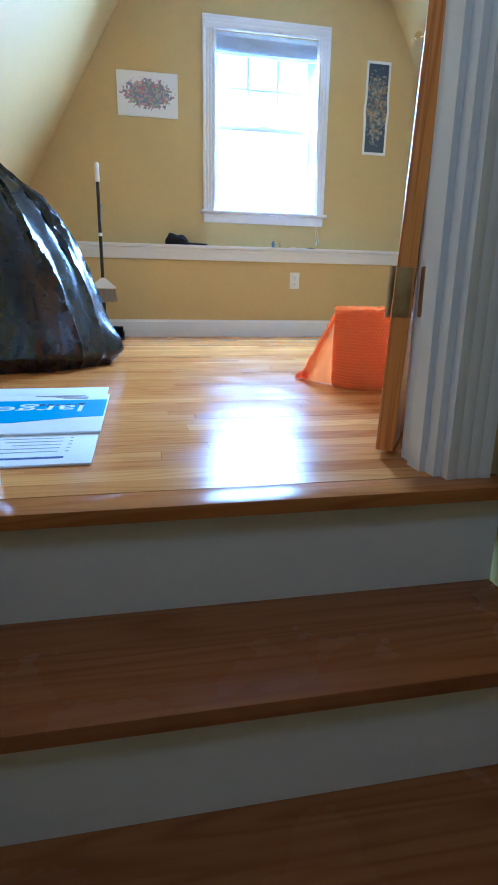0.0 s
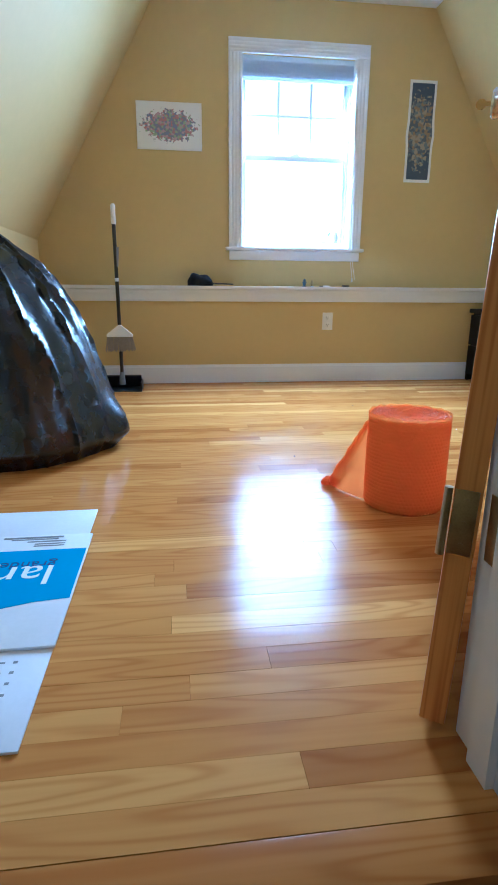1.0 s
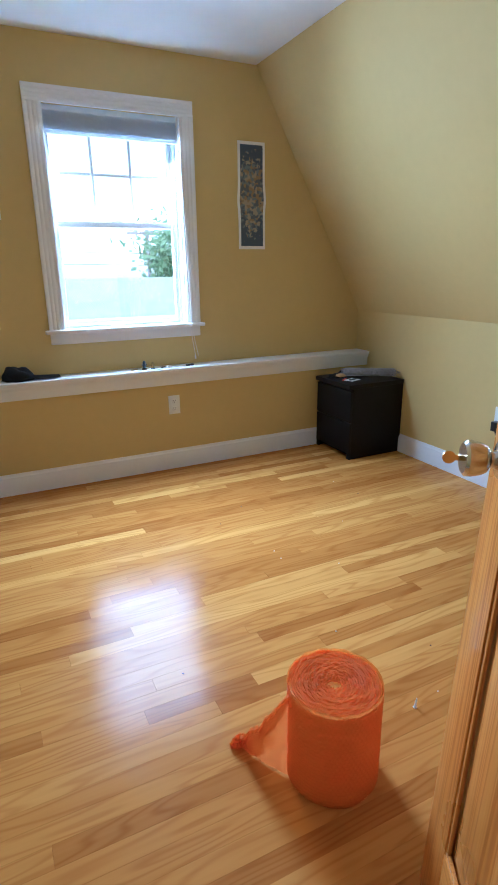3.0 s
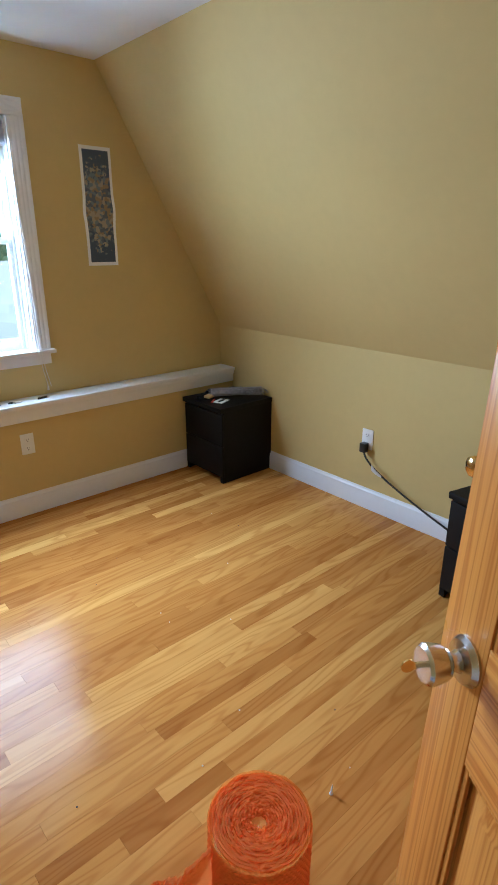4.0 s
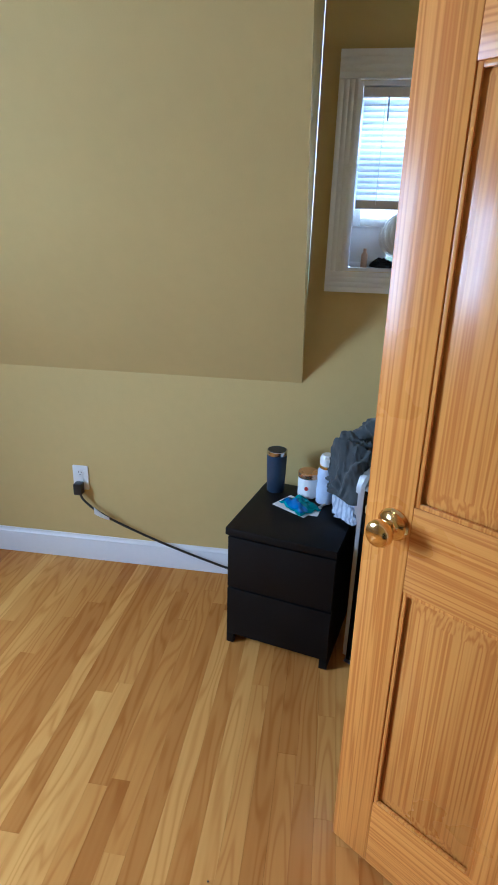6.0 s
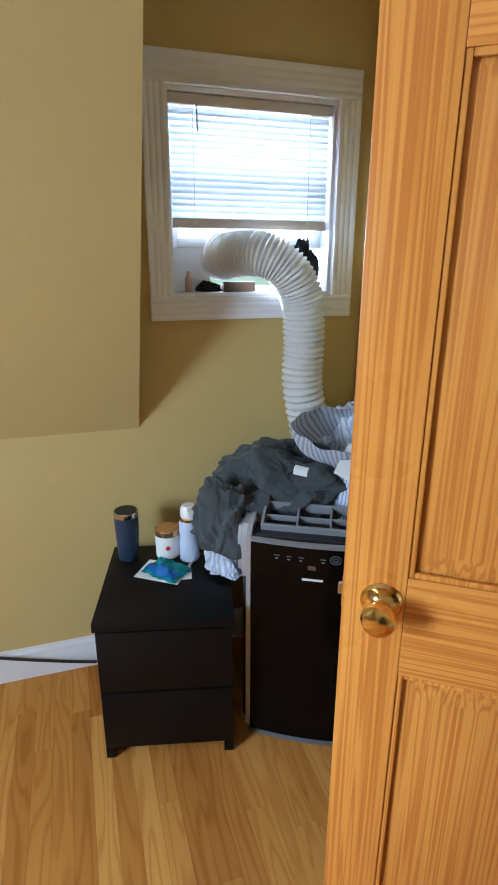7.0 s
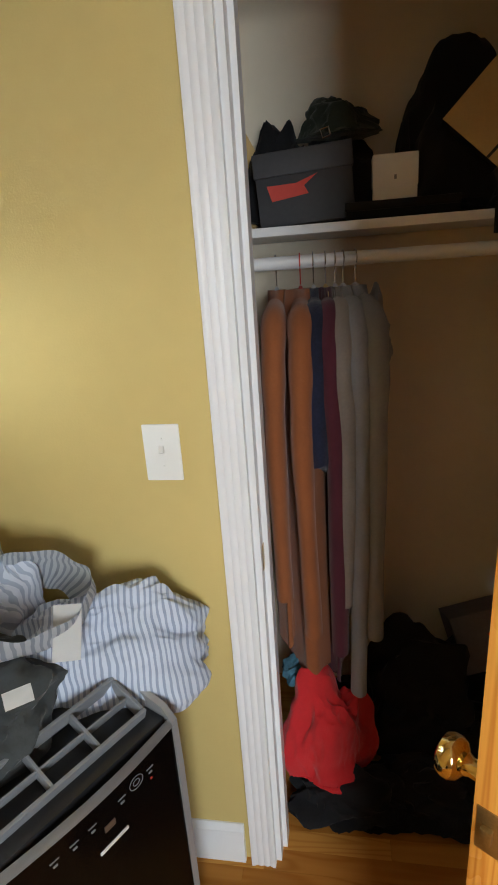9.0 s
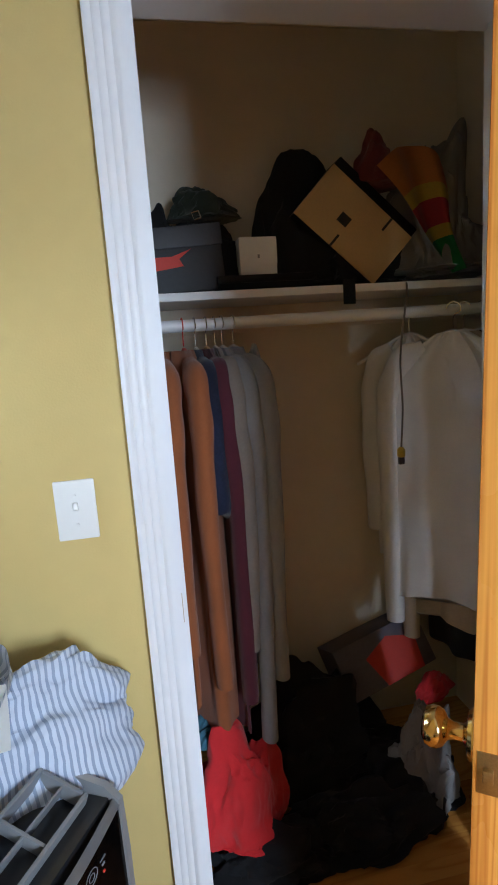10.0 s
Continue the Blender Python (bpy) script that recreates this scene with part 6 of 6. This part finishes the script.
part("body", box(BM(), -0.17, 0.17, -0.09, 0.09, -0.06, 0.12, 0.003), material("mauve_board", (0.16, 0.14, 0.17), 0.7, vary=0.15), pack)
b = BM()
prism(b, [(-0.12, -0.06), (0.03, -0.06), (0.07, 0.05), (-0.03, 0.09), (-0.13, 0.05)], 0.0905, 0.0915, "y")
part("red_panel", b, RED_INK, pack, "red printed panel")
pile("black_clothes", pose(1.867, 1.93, 0.0), 0.25, 0.19, 0.20, 91, BLACK_CLOTH, "heap of black clothes spread over the closet floor", "clothes", 0.4, 1.8, 5)
pile("grey_trousers", pose(1.802, 2.00, 0.0, 0, 0, 0), 0.125, 0.10, 0.37, 86, MID_GREY_CLOTH, "grey trousers slumped against the closet side", "trousers", 0.7, 1.6, 5)
pile("red_shoe", pose(1.687, 1.86, 0.27, 0, 0, 30), 0.10, 0.05, 0.08, 87, RED_CLOTH, "red cloth shoe lying on the heap", "shoe", 0.3, 2.0, 4)

# ---- outdoors ----
bm = BM()
box(bm, -300, 300, -300, 300, -6.3, -6.0)
structure("ground", bm, GRASS, "grassy ground far below the windows", "ground")
house = thing("neighbour_house", "pale neighbouring house with a light shingle roof", "house", pose(2.6, 13.5, -6.0))
wall = part("wall", box(BM(), -5, 8, 0.4, 8, 0.0, 5.6), PALE_SIDING, house)
b = BM()
prism(b, [(-0.2, 5.3), (4.2, 7.0), (8.6, 5.3), (8.6, 5.15), (4.2, 6.85), (-0.2, 5.15)], -5.4, 8.4, "x")
part("roof", b, PALE_ROOF, house)
porch = thing("neighbour_porch", "low pale gabled porch roof of the neighbouring house", "porch", pose(0.4, 10.2, -6.0))
b = BM()
prism(b, [(-3.2, 4.3), (0.0, 6.75), (3.2, 4.3), (3.2, 4.15), (0, 6.6), (-3.2, 4.15)], -1.5, 3.4, "y")
part("roof", b, PALE_ROOF, porch)
part("wall", prism(BM(), [(-2.8, 0.0), (-2.8, 4.35), (0, 6.5), (2.8, 4.35), (2.8, 0.0)], -1.1, 3.0, "y"), PALE_SIDING, porch)


def tree(label, m, height, spread, seed, leaves):
    t = thing("tree", label, "tree", m, "trees outside")
    rnd = random.Random(seed)
    b = BM()
    tube(b, curve_points([(0, 0, 0), (0.1, 0.05, height * 0.3), (0.0, 0.1, height * 0.62)], 5), [0.30 - 0.018 * i for i in range(11)], 10)
    tips = []
    for i in range(9):
        a, z0 = i * 2.4, height * (0.3 + 0.035 * i)
        tip = Vector((math.cos(a) * spread * rnd.uniform(0.45, 0.8), math.sin(a) * spread * rnd.uniform(0.45, 0.8), z0 + height * rnd.uniform(0.2, 0.38)))
        mid = Vector((0, 0, z0)).lerp(tip, 0.5) + Vector((0, 0, 0.3))
        tube(b, curve_points([(0, 0, z0), mid, tip], 4), [0.12 - 0.012 * k for k in range(9)], 7)
        tips += [tip, mid]
    part("trunk", b, BARK, t)
    b = BM()
    tips.append(Vector((0, 0, height * 0.85)))
    clumps = [tp + Vector((rnd.gauss(0, 0.5), rnd.gauss(0, 0.5), rnd.gauss(0, 0.45))) * spread * 0.28 for tp in tips for _ in range(3)]
    for i in range(leaves):
        c = clumps[i % len(clumps)]
        p = c + Vector((rnd.gauss(0, 1), rnd.gauss(0, 1), rnd.gauss(0, 0.8))) * spread * 0.14
        s = rnd.uniform(0.12, 0.24)
        u = Vector((rnd.gauss(0, 1), rnd.gauss(0, 1), rnd.gauss(0, 1))).normalized()
        w = u.orthogonal().normalized()
        b.faces.new([b.verts.new(p + u * s), b.verts.new(p + w * s * 0.5), b.verts.new(p - u * s), b.verts.new(p - w * s * 0.5)])
    part("crown", b, LEAF, t, "uneven leafy crown", smooth=False)
    return t


tree("broad leafy green tree behind the neighbouring roofs", pose(10.2, 25.5, -6.0), 9.9, 3.6, 4, 7000)
tree("broad leafy green tree behind the neighbouring roofs", pose(13.0, 31.0, -6.0), 11.0, 4.2, 9, 4200)
pole_ob = thing("utility_pole", "weathered utility pole with a crossarm and wires", "utility pole", pose(8.2, 27.5, -6.0))
part("pole", tube(BM(), [(0, 0, 0), (0, 0, 9.3)], 0.07, 10), BARK, pole_ob)
part("crossarm", box(BM(), -0.9, 0.9, -0.05, 0.05, 8.7, 8.82), BARK, pole_ob)
for z in (8.85, 7.9, 7.4):
    part("wire", tube(BM(), [(-14, 0.2, z + 0.6), (-7, 0.1, z + 0.15), (0, 0, z), (7, 0.1, z + 0.15), (14, 0.2, z + 0.6)], 0.014, 5), BLACK_PLASTIC, pole_ob)

# ---- floor strips, each a piece of its own ----
STRIP, GAP = 0.0572, 0.0005
unit = BM()
box(unit, 0, 1, 0, 1, 0, 1)
strip_mesh = mesh_of("strip", unit, OAK, smooth=False)
rnd = random.Random(21)
y = 1.952
while y < YL - 0.017:
    x = XW + 0.002 - rnd.uniform(0.0, 0.9)
    y1 = min(y + STRIP, YL - 0.016)
    x_end = XE - 0.002
    while x < x_end:
        length = rnd.choice((0.34, 0.5, 0.7, 0.9, 1.1, 1.35, 1.6, 1.9))
        a, c = max(x, XW + 0.002), min(x + length, x_end)
        if c - a > 0.08:
            s = new("floor_strip", strip_mesh)
            s.parent = floor
            s.location = (a, y, -0.0138 + rnd.uniform(-0.0002, 0.0002))
            s.scale = (c - a - GAP, y1 - y - GAP, 0.0138)
            x = c
        else:
            x = c
        if c >= x_end:
            break
    y += STRIP
# strips inside the closet, under the clutter
b = BM()
y = 1.951 - STRIP
while y > KY - 0.05:
    box(b, KX0 + 0.001, KX1 - 0.001, y, y + STRIP - GAP, -0.0138, 0.0)
    y -= STRIP
tagged(part("closet_strips", b, OAK, floor), kind="stuff")
